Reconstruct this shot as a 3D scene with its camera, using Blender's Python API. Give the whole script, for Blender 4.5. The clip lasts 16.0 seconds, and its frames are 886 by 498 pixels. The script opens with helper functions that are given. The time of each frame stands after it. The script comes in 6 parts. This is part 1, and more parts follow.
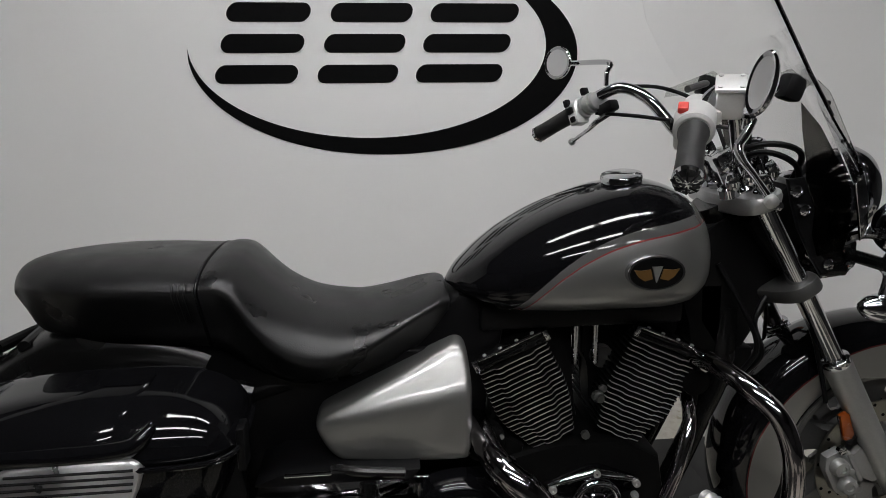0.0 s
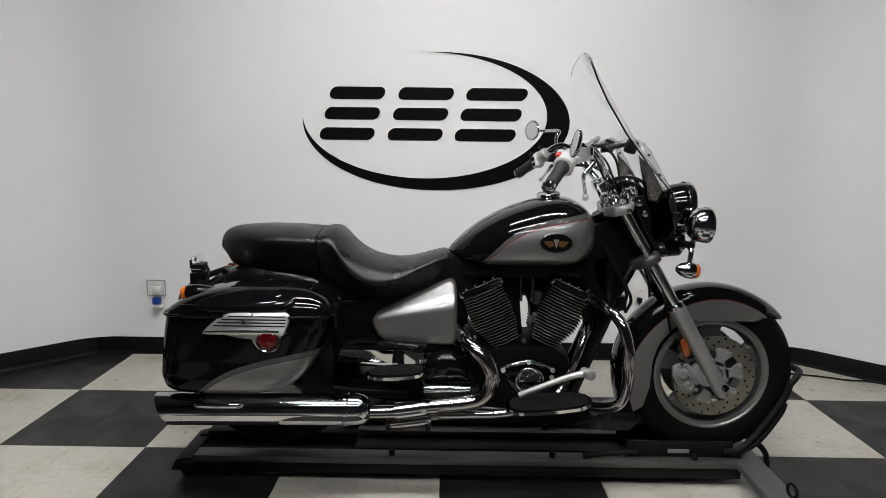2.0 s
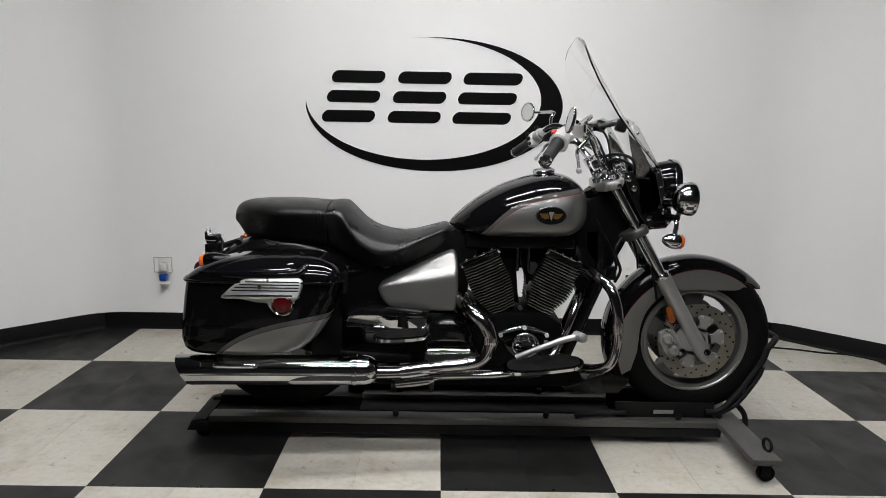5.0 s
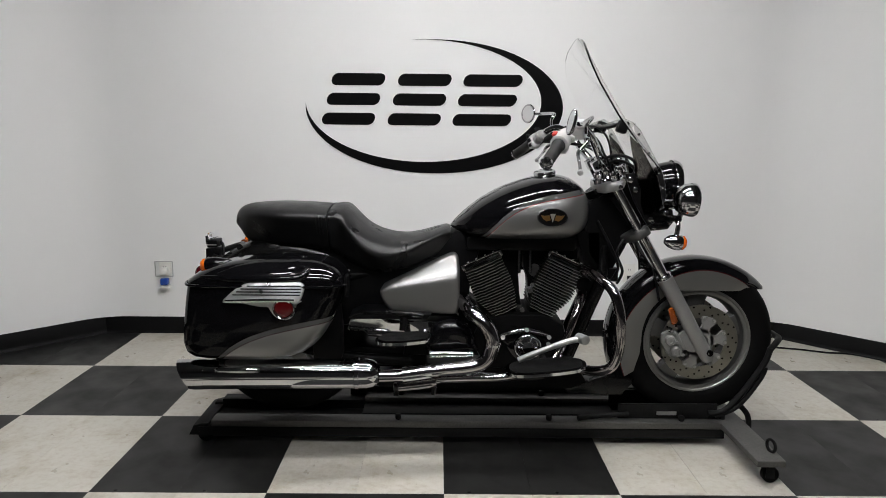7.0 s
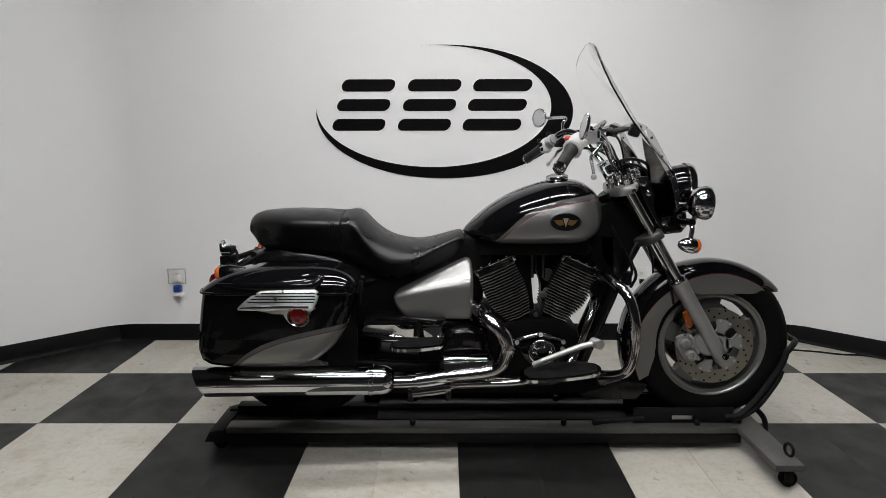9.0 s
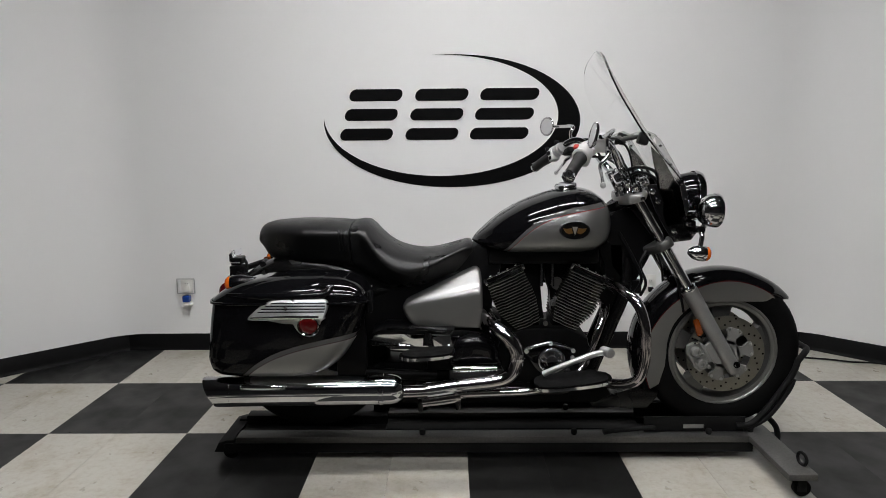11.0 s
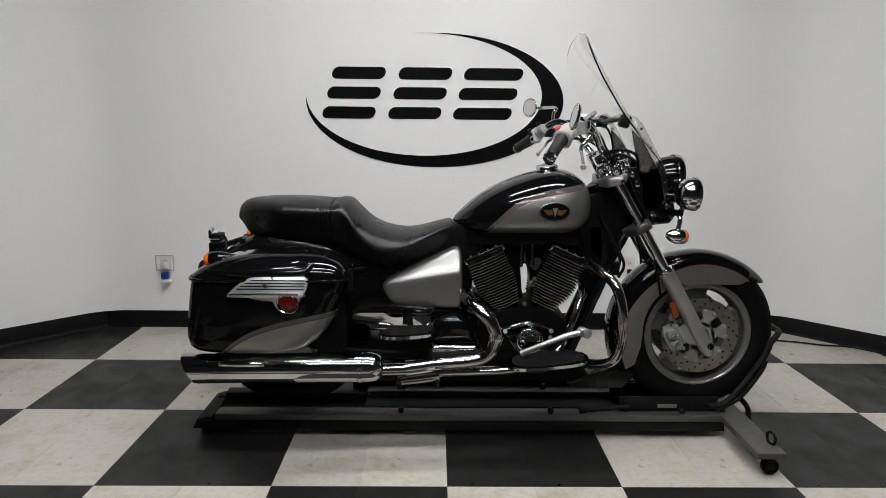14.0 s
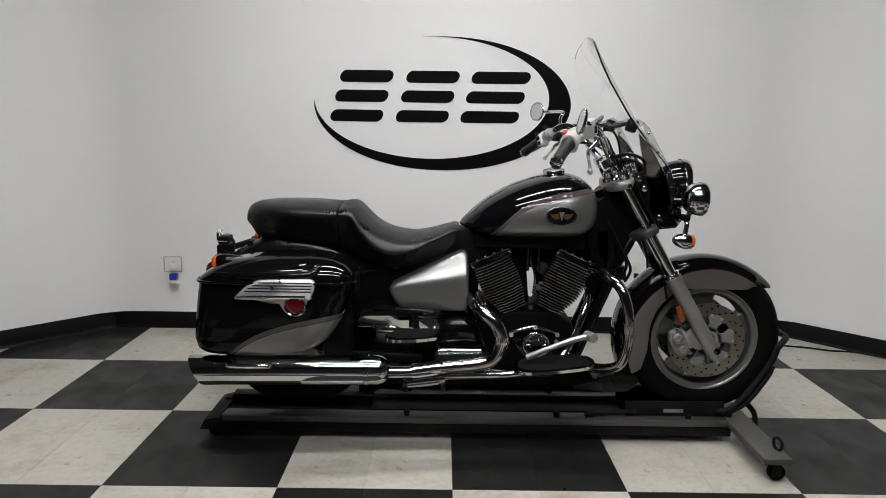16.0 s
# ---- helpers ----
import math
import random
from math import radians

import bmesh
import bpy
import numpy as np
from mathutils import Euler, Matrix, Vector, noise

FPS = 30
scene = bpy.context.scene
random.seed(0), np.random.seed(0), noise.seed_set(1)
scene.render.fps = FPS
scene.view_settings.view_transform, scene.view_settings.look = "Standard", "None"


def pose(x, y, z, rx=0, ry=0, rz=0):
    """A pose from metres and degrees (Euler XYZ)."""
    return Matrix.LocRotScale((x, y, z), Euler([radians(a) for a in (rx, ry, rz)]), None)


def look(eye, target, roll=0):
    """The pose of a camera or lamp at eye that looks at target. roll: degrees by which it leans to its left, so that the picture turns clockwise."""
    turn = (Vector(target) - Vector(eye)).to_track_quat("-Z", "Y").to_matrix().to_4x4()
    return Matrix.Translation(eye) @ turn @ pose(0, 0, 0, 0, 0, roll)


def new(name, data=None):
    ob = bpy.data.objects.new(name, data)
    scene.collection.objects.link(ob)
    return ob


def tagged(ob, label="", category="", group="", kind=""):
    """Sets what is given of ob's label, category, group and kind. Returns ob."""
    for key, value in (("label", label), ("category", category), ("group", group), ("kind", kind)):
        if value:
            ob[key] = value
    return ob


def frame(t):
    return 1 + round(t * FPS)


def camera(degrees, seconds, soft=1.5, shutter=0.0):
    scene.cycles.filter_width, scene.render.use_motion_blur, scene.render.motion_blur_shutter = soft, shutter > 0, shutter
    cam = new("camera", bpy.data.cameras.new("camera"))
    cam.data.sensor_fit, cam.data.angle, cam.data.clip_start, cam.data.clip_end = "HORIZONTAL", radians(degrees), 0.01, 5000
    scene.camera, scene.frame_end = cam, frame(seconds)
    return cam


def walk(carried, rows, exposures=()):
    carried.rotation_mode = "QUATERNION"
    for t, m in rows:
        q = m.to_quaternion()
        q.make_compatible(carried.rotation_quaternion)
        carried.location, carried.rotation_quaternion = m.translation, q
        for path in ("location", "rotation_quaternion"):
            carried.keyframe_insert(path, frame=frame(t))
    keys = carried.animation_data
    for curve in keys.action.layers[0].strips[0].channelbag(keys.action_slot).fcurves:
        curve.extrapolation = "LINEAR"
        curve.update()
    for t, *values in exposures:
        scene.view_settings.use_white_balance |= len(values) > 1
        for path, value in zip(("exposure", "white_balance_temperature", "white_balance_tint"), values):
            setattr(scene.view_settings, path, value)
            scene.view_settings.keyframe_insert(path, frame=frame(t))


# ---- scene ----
cam = camera(68.3, 16.0, soft=0.9)
PATH = [
    (0, (-0.116, -0.82, 1.268), (0.082, 1.109, 0.770), -0.4),
    (0.2, (-0.101, -0.937, 1.281), (0.084, 0.994, 0.790), 0.0),
    (0.5, (-0.042, -1.095, 1.238), (-0.044, 0.854, 0.791), -0.6),
    (0.7, (-0.011, -1.203, 1.268), (-0.017, 0.748, 0.828), -0.7),
    (1, (-0.009, -1.349, 1.257), (-0.031, 0.611, 0.859), -2.2),
    (1.2, (-0.022, -1.492, 1.252), (0.008, 0.472, 0.88), -0.3),
    (1.5, (-0.033, -1.713, 1.247), (0.012, 0.259, 0.916), 1.5),
    (1.7, (-0.041, -1.826, 1.269), (0.018, 0.137, 0.894), 1.3),
    (2, (0.016, -1.911, 1.265), (0.004, 0.062, 0.938), 0.7),
    (2.2, (0.06, -1.945, 1.261), (0.078, 0.027, 0.928), 1.5),
    (2.5, (0.073, -1.997, 1.259), (0.107, -0.03, 0.903), 0.3),
    (2.7, (0.03, -2.028, 1.266), (0.042, -0.057, 0.926), 0.3),
    (3, (-0.01, -2.068, 1.246), (0.01, -0.094, 0.927), 0.3),
    (3.5, (-0.034, -2.078, 1.238), (-0.018, -0.104, 0.918), 0.4),
    (4, (-0.031, -2.074, 1.223), (-0.001, -0.107, 0.864), 1.0),
    (6.5, (-0.026, -2.069, 1.224), (-0.021, -0.1, 0.873), 0.9),
    (7, (-0.031, -2.066, 1.228), (-0.013, -0.097, 0.875), 0.6),
    (7.5, (-0.032, -2.069, 1.228), (-0.018, -0.101, 0.871), -0.0),
    (8, (-0.035, -2.068, 1.227), (-0.028, -0.098, 0.879), 0.1),
    (8.5, (-0.039, -2.07, 1.23), (-0.034, -0.1, 0.884), -0.2),
    (9, (-0.048, -2.065, 1.235), (-0.056, -0.094, 0.893), -0.1),
    (11.5, (-0.06, -2.068, 1.239), (-0.087, -0.093, 0.924), -0.5),
    (12, (-0.053, -2.07, 1.24), (-0.074, -0.095, 0.922), -0.6),
    (12.5, (-0.054, -2.071, 1.239), (-0.075, -0.097, 0.919), -0.5),
    (13, (-0.052, -2.075, 1.246), (-0.064, -0.098, 0.943), 0.1),
    (13.5, (-0.052, -2.08, 1.234), (-0.019, -0.114, 0.87), 1.4),
    (14, (-0.052, -2.073, 1.234), (-0.025, -0.109, 0.86), 0.6),
    (14.5, (-0.054, -2.078, 1.233), (-0.028, -0.114, 0.857), 0.6),
    (15, (-0.044, -2.084, 1.232), (-0.022, -0.119, 0.86), 0.5),
    (15.5, (-0.044, -2.079, 1.234), (-0.031, -0.115, 0.861), 0.7),
    (16, (-0.051, -2.079, 1.24), (-0.045, -0.113, 0.872), 0.8),
]
walk(cam, [(t, look(eye, target, roll)) for t, eye, target, roll in PATH],
     [(0, -0.37), (0.3, -0.17), (0.6, -0.05), (1, 0.01), (2, 0.04), (3.5, 0.05), (4, 0.09), (6.5, 0.10), (7.5, 0.01), (9, -0.01),
      (11.5, -0.12), (12.5, -0.19), (13, -0.21), (13.5, -0.12), (14, -0.03), (16, -0.02)])

# ---- world and lights ----
YC = 0.47            # the motorcycle's middle plane
WALL = 1.80          # the back wall's face
world = bpy.data.worlds.new("world")
scene.world = world
world.use_nodes = True
world.node_tree.nodes["Background"].inputs[0].default_value = (0.75, 0.85, 1.0, 1)
world.node_tree.nodes["Background"].inputs[1].default_value = 0.02


# ---- materials ----
def surface(name, col, rough=0.5, metal=0.0, var=0.08, scale=6.0, fine=150.0, bump=0.0, coat=0.0, rvar=0.08, spec=0.5, island=False):
    """A plain painted, metal, plastic or rubber surface: two scales of variation, uneven gloss and fine relief."""
    m = bpy.data.materials.new(name)
    m.use_nodes = True
    n, l = m.node_tree.nodes, m.node_tree.links
    b = n["Principled BSDF"]
    tc = n.new("ShaderNodeTexCoord")
    big, small = n.new("ShaderNodeTexNoise"), n.new("ShaderNodeTexNoise")
    big.inputs["Scale"].default_value, small.inputs["Scale"].default_value = scale, fine
    big.inputs["Detail"].default_value, small.inputs["Detail"].default_value = 5, 3
    l.new(tc.outputs["Object"], big.inputs["Vector"])
    l.new(tc.outputs["Object"], small.inputs["Vector"])
    add = n.new("ShaderNodeMath")
    add.operation = "ADD"
    l.new(big.outputs["Fac"], add.inputs[0])
    l.new(small.outputs["Fac"], add.inputs[1])
    last = add
    if island:
        info = n.new("ShaderNodeObjectInfo")
        add2 = n.new("ShaderNodeMath")
        add2.operation = "MULTIPLY_ADD"
        l.new(info.outputs["Random"], add2.inputs[0])
        add2.inputs[1].default_value = 0.6
        l.new(add.outputs[0], add2.inputs[2])
        last = add2
    mr = n.new("ShaderNodeMapRange")
    mr.inputs[1].default_value, mr.inputs[2].default_value = 0.5, 1.5
    mr.inputs[3].default_value, mr.inputs[4].default_value = 1 - var, 1 + var
    l.new(last.outputs[0], mr.inputs[0])
    mul = n.new("ShaderNodeVectorMath")
    mul.operation = "SCALE"
    mul.inputs[0].default_value = col
    l.new(mr.outputs[0], mul.inputs["Scale"])
    l.new(mul.outputs[0], b.inputs["Base Color"])
    rr = n.new("ShaderNodeMapRange")
    rr.inputs[1].default_value, rr.inputs[2].default_value = 0.3, 0.7
    rr.inputs[3].default_value, rr.inputs[4].default_value = max(0.0, rough - rvar * rough), min(1.0, rough + rvar * rough * 2)
    l.new(big.outputs["Fac"], rr.inputs[0])
    l.new(rr.outputs[0], b.inputs["Roughness"])
    b.inputs["Metallic"].default_value = metal
    b.inputs["Coat Weight"].default_value = coat
    b.inputs["Coat Roughness"].default_value = 0.04
    b.inputs["Coat IOR"].default_value = 1.35
    b.inputs["Specular IOR Level"].default_value = spec
    if bump:
        bp = n.new("ShaderNodeBump")
        bp.inputs["Strength"].default_value = bump
        bp.inputs["Distance"].default_value = 0.002
        l.new(small.outputs["Fac"], bp.inputs["Height"])
        l.new(bp.outputs[0], b.inputs["Normal"])
    return m


def soil(m, tint, scale, lo, hi):
    """Trodden dirt: blotches over a mottled ground, that multiply the colour towards a tint, laid out over the whole floor."""
    n, l = m.node_tree.nodes, m.node_tree.links
    b = n["Principled BSDF"]
    src = b.inputs["Base Color"].links[0].from_socket
    geo = n.new("ShaderNodeNewGeometry")
    blot, mott, mr, mr2 = n.new("ShaderNodeTexNoise"), n.new("ShaderNodeTexNoise"), n.new("ShaderNodeMapRange"), n.new("ShaderNodeMapRange")
    blot.inputs["Scale"].default_value, blot.inputs["Detail"].default_value, blot.inputs["Roughness"].default_value = scale, 8, 0.68
    mott.inputs["Scale"].default_value, mott.inputs["Detail"].default_value, mott.inputs["Roughness"].default_value = 34, 6, 0.7
    for k in (blot, mott):
        l.new(geo.outputs["Position"], k.inputs["Vector"])
    mr.inputs[1].default_value, mr.inputs[2].default_value, mr.inputs[4].default_value = lo, hi, 0.85
    mr2.inputs[1].default_value, mr2.inputs[2].default_value, mr2.inputs[4].default_value = 0.47, 0.78, 0.50
    l.new(blot.outputs["Fac"], mr.inputs[0])
    l.new(mott.outputs["Fac"], mr2.inputs[0])
    top = n.new("ShaderNodeMath")
    top.operation = "ADD"
    top.use_clamp = True
    l.new(mr.outputs[0], top.inputs[0])
    l.new(mr2.outputs[0], top.inputs[1])
    mix = n.new("ShaderNodeMix")
    mix.data_type, mix.blend_type = "RGBA", "MULTIPLY"
    l.new(top.outputs[0], mix.inputs[0])
    l.new(src, mix.inputs[6])
    mix.inputs[7].default_value = (*tint, 1)
    l.new(mix.outputs[2], b.inputs["Base Color"])


def emitter(name, col, strength):
    m = bpy.data.materials.new(name)
    m.use_nodes = True
    b = m.node_tree.nodes["Principled BSDF"]
    b.inputs["Emission Color"].default_value = (*col, 1)
    b.inputs["Emission Strength"].default_value = strength
    return m


def clear(name, col, rough=0.0, ior=1.45):
    m = bpy.data.materials.new(name)
    m.use_nodes = True
    b = m.node_tree.nodes["Principled BSDF"]
    b.inputs["Base Color"].default_value = (*col, 1)
    b.inputs["Transmission Weight"].default_value = 1.0
    b.inputs["Roughness"].default_value = rough
    b.inputs["IOR"].default_value = ior
    return m


def two_tone(name, x0, x1, z0, z1, line, stripe, coat, band=True):
    """Gloss paint, silver below a line z(x) and black above it, with a red pinstripe along the line and a grey band over it."""
    m = bpy.data.materials.new(name)
    m.use_nodes = True
    n, l = m.node_tree.nodes, m.node_tree.links
    b = n["Principled BSDF"]
    tc, sep = n.new("ShaderNodeTexCoord"), n.new("ShaderNodeSeparateXYZ")
    l.new(tc.outputs["Object"], sep.inputs[0])
    u, v = n.new("ShaderNodeMapRange"), n.new("ShaderNodeMapRange")
    u.inputs[1].default_value, u.inputs[2].default_value = x0, x1
    v.inputs[1].default_value, v.inputs[2].default_value = z0, z1
    l.new(sep.outputs["X"], u.inputs[0])
    l.new(sep.outputs["Z"], v.inputs[0])
    fc = n.new("ShaderNodeFloatCurve")
    c = fc.mapping.curves[0]
    pts = [((x - x0) / (x1 - x0), (z - z0) / (z1 - z0)) for x, z in line]
    c.points[0].location, c.points[1].location = pts[0], pts[-1]
    for p in pts[1:-1]:
        c.points.new(*p)
    fc.mapping.update()
    l.new(u.outputs[0], fc.inputs["Value"])
    d = n.new("ShaderNodeMath")
    d.operation = "SUBTRACT"
    l.new(v.outputs[0], d.inputs[0])
    l.new(fc.outputs[0], d.inputs[1])
    ramp = n.new("ShaderNodeMapRange")
    ramp.inputs[1].default_value, ramp.inputs[2].default_value = -0.5, 0.5
    l.new(d.outputs[0], ramp.inputs[0])
    cr = n.new("ShaderNodeValToRGB")
    cr.color_ramp.interpolation = "CONSTANT"
    w = 0.0019 / (z1 - z0)
    stops = [(0.0, SILVER), (0.5 - w, stripe)]
    if band:
        stops += [(0.5 + w, (0.065, 0.065, 0.064))]
    stops += [(0.5 + 9.5 * w if band else 0.5 + w, (0.003, 0.003, 0.0035))]
    e = cr.color_ramp.elements
    e[0].position, e[0].color = stops[0][0], (*stops[0][1], 1)
    e[1].position, e[1].color = stops[1][0], (*stops[1][1], 1)
    for pos, col in stops[2:]:
        q = e.new(pos)
        q.color = (*col, 1)
    l.new(ramp.outputs[0], cr.inputs[0])
    l.new(cr.outputs[0], b.inputs["Base Color"])
    met = n.new("ShaderNodeMath")
    met.operation = "LESS_THAN"
    l.new(d.outputs[0], met.inputs[0])
    met.inputs[1].default_value = -w
    mm = n.new("ShaderNodeMath")
    mm.operation = "MULTIPLY"
    l.new(met.outputs[0], mm.inputs[0])
    mm.inputs[1].default_value = 0.75
    l.new(mm.outputs[0], b.inputs["Metallic"])
    rg = n.new("ShaderNodeMapRange")
    l.new(met.outputs[0], rg.inputs[0])
    rg.inputs[3].default_value, rg.inputs[4].default_value = 0.10, 0.36
    l.new(rg.outputs[0], b.inputs["Roughness"])
    b.inputs["Coat Weight"].default_value = coat
    b.inputs["Coat Roughness"].default_value = 0.03
    b.inputs["Coat IOR"].default_value = 1.35
    b.inputs["Specular IOR Level"].default_value = 0.05
    return m


SILVER = (0.195, 0.195, 0.188)
M_wall = surface("wall_paint", (0.80, 0.80, 0.79), 0.62, var=0.03, scale=1.2, fine=260, bump=0.12)
# near-black for the out-of-view walls, so that chrome and gloss mirror darkness
M_unseen_wall = surface("unseen_wall_black", (0.020, 0.020, 0.021), 0.7, var=0.1, scale=1.0, fine=200)
M_ceiling = surface("ceiling_paint", (0.04, 0.04, 0.04), 0.8, var=0.08, scale=3, fine=160, bump=0.2)
M_base = surface("black_vinyl_base", (0.004, 0.004, 0.0042), 0.55, var=0.2, scale=3, fine=120, spec=0.12)
M_logo = surface("black_vinyl_film", (0.003, 0.003, 0.0032), 0.5, var=0.15, scale=4, fine=200, spec=0.06)
M_black_paint = surface("black_gloss_paint", (0.003, 0.003, 0.0035), 0.10, var=0.2, scale=5, fine=300, coat=1.0, spec=0.05)
M_silver_paint = surface("silver_metallic_paint", SILVER, 0.34, metal=0.75, var=0.05, scale=4, fine=900, coat=1.0)
M_chrome = surface("chrome", (0.52, 0.52, 0.53), 0.05, metal=1.0, var=0.04, scale=12, fine=200, rvar=0.5)
M_satin = surface("satin_aluminium", (0.50, 0.50, 0.49), 0.38, metal=0.9, var=0.10, scale=14, fine=260, bump=0.08)
M_castsilver = surface("cast_silver_paint", (0.31, 0.31, 0.30), 0.42, metal=0.6, var=0.10, scale=10, fine=260, bump=0.1)
M_pipe = surface("darkened_chrome", (0.36, 0.34, 0.345), 0.06, metal=1.0, var=0.08, scale=12, fine=200, rvar=0.5)
M_finedge = surface("machined_fin_edge", (0.56, 0.56, 0.55), 0.34, metal=1.0, var=0.25, scale=30, fine=300)
M_engine_black = surface("engine_black", (0.003, 0.003, 0.003), 0.45, var=0.3, scale=14, fine=240, bump=0.12, spec=0.06)
M_frame_black = surface("frame_black", (0.003, 0.003, 0.003), 0.25, var=0.3, scale=10, fine=200, spec=0.35)
M_leather = surface("black_vinyl_leather", (0.0085, 0.0085, 0.0088), 0.31, var=0.18, scale=9, fine=420, bump=0.18, spec=0.30, rvar=0.25)
M_rubber = surface("black_rubber", (0.003, 0.003, 0.003), 0.7, var=0.25, scale=14, fine=240, bump=0.15, spec=0.10)
M_grip = surface("grip_rubber", (0.012, 0.012, 0.012), 0.5, var=0.2, scale=14, fine=300, bump=0.15, spec=0.3)
M_pad = surface("ribbed_rubber_pad", (0.004, 0.004, 0.004), 0.75, var=0.2, scale=20, fine=300, bump=0.2, spec=0.12)
M_plastic = surface("black_plastic", (0.0032, 0.0032, 0.0035), 0.38, var=0.2, scale=12, fine=240, spec=0.13)
M_clamp = surface("grey_cast_clamp", (0.075, 0.075, 0.073), 0.40, metal=0.6, var=0.12, scale=14, fine=260, bump=0.1)
M_dull_amber = surface("dull_amber_reflector", (0.20, 0.042, 0.005), 0.25, var=0.1, scale=40, coat=0.5)
M_housing = surface("pale_silver_paint", (0.55, 0.55, 0.54), 0.35, metal=0.4, var=0.06, scale=20, fine=300, coat=0.4)
M_spoke = surface("dark_cast_spoke", (0.17, 0.17, 0.166), 0.38, metal=0.8, var=0.15, scale=14, fine=260)
M_barrel = surface("dark_rim_barrel", (0.13, 0.13, 0.127), 0.45, metal=0.7, var=0.15, scale=14, fine=260)
M_topclamp = surface("silver_cast_clamp", (0.30, 0.30, 0.295), 0.36, metal=0.6, var=0.12, scale=14, fine=260, bump=0.1)
M_brushed = surface("brushed_chrome", (0.64, 0.64, 0.64), 0.32, metal=1.0, var=0.10, scale=14, fine=300, rvar=0.4)
M_disc = surface("brake_disc_steel", (0.29, 0.28, 0.245), 0.32, metal=1.0, var=0.15, scale=20, fine=300)
M_wheel = surface("cast_wheel", (0.25, 0.25, 0.243), 0.42, metal=0.9, var=0.10, scale=10, fine=260)
M_orange = surface("amber_lens", (0.62, 0.11, 0.006), 0.15, var=0.10, scale=30, fine=300, coat=1.0)
M_red = surface("red_lens", (0.07, 0.0025, 0.003), 0.15, var=0.15, scale=40, fine=300, coat=0.6)
M_gold = surface("gold_enamel", (0.22, 0.12, 0.038), 0.35, metal=0.6, var=0.1, scale=30, fine=300)
M_redlabel = surface("red_label", (0.45, 0.03, 0.02), 0.5, var=0.1)
M_mirror = surface("mirror_glass", (0.85, 0.85, 0.86), 0.01, metal=1.0, var=0.01)
M_lens = clear("clear_lens", (0.95, 0.95, 0.96), 0.02)
M_shield = clear("windshield_acrylic", (0.985, 0.985, 0.985), 0.0, 1.13)
M_tint = clear("grey_tinted_acrylic", (0.70, 0.71, 0.69), 0.02, 1.10)
M_deflector = clear("smoked_clear_acrylic", (0.13, 0.125, 0.115), 0.05, 1.10)
M_strap = clear("strap_acrylic", (0.66, 0.66, 0.66), 0.10, 1.12)
M_smoke = surface("smoked_acrylic", (0.022, 0.022, 0.021), 0.22, var=0.15, scale=10, fine=200, spec=0.3)
M_tile_white = surface("white_vinyl_tile", (0.445, 0.428, 0.378), 0.34, var=0.10, scale=13, fine=60, bump=0.03, island=True, rvar=0.3)
soil(M_tile_white, (0.62, 0.54, 0.41), 4.0, 0.50, 0.80)
M_tile_black = surface("black_vinyl_tile", (0.0115, 0.0115, 0.011), 0.36, var=0.14, scale=5, fine=60, bump=0.03, rvar=0.3, spec=0.26)
M_joint = surface("dark_floor_base", (0.030, 0.029, 0.028), 0.7, var=0.2, scale=12)
M_steel = surface("galvanised_rail", (0.130, 0.128, 0.122), 0.55, metal=0.8, var=0.30, scale=12, fine=140, bump=0.05)
M_dolly_black = surface("dolly_black_paint", (0.010, 0.010, 0.010), 0.50, var=0.4, scale=9, fine=160, bump=0.05, spec=0.10)
M_outlet = surface("outlet_plastic", (0.75, 0.74, 0.70), 0.35, var=0.03)
M_blue = surface("blue_liquid", (0.012, 0.05, 0.26), 0.12, var=0.2, scale=30, coat=0.6)
M_clearplastic = clear("clear_plastic", (0.97, 0.98, 1.0), 0.03, 1.06)
M_lamp = emitter("tube_light", (0.98, 0.97, 0.98), 50.0)
M_tankpaint = two_tone("tank_paint", 0.10, 0.60, 0.80, 1.05,
                       [(0.10, 0.80), (0.146, 0.838), (0.185, 0.878), (0.227, 0.918), (0.27, 0.947), (0.33, 0.973), (0.43, 0.994), (0.50, 1.003), (0.60, 1.010)], (0.16, 0.026, 0.026), 0.9)
M_bagpaint = two_tone("bag_paint", -0.95, -0.30, 0.40, 0.66,
                      [(-0.95, 0.40), (-0.82, 0.405), (-0.795, 0.425), (-0.725, 0.482), (-0.650, 0.519), (-0.517, 0.556), (-0.382, 0.578), (-0.30, 0.586)], (0.05, 0.03, 0.03), 0.35)


# ---- mesh helpers ----
def finish(bm, mats, smooth=35):
    bmesh.ops.recalc_face_normals(bm, faces=bm.faces[:])
    me = bpy.data.meshes.new("mesh")
    for f in bm.faces:
        f.smooth = True
    bm.to_mesh(me)
    bm.free()
    for m in mats if isinstance(mats, (list, tuple)) else [mats]:
        me.materials.append(m)
    me.set_sharp_from_angle(angle=radians(smooth))
    return me


def part(name, bm, material, parent=None, label="", smooth=35):
    """Links a bmesh, built in world coordinates, as one mesh object under a thing or a part."""
    ob = new(name, finish(bm, material, smooth))
    if parent is not None:
        ob.parent = parent
        ob.matrix_parent_inverse = Matrix.Translation(-base_of(parent))
    return tagged(ob, label) if label else ob


def base_of(ob):
    p = Vector(ob.location)
    while ob.parent is not None:
        ob = ob.parent
        if ob.type == "EMPTY":
            return Vector((0, 0, 0))
    return p


def thing(name, x, y, z, label, category, group="", kind=""):
    e = new(name)
    e.location = (x, y, z)
    e.empty_display_size = 0.05
    return tagged(e, label, category, group, kind)


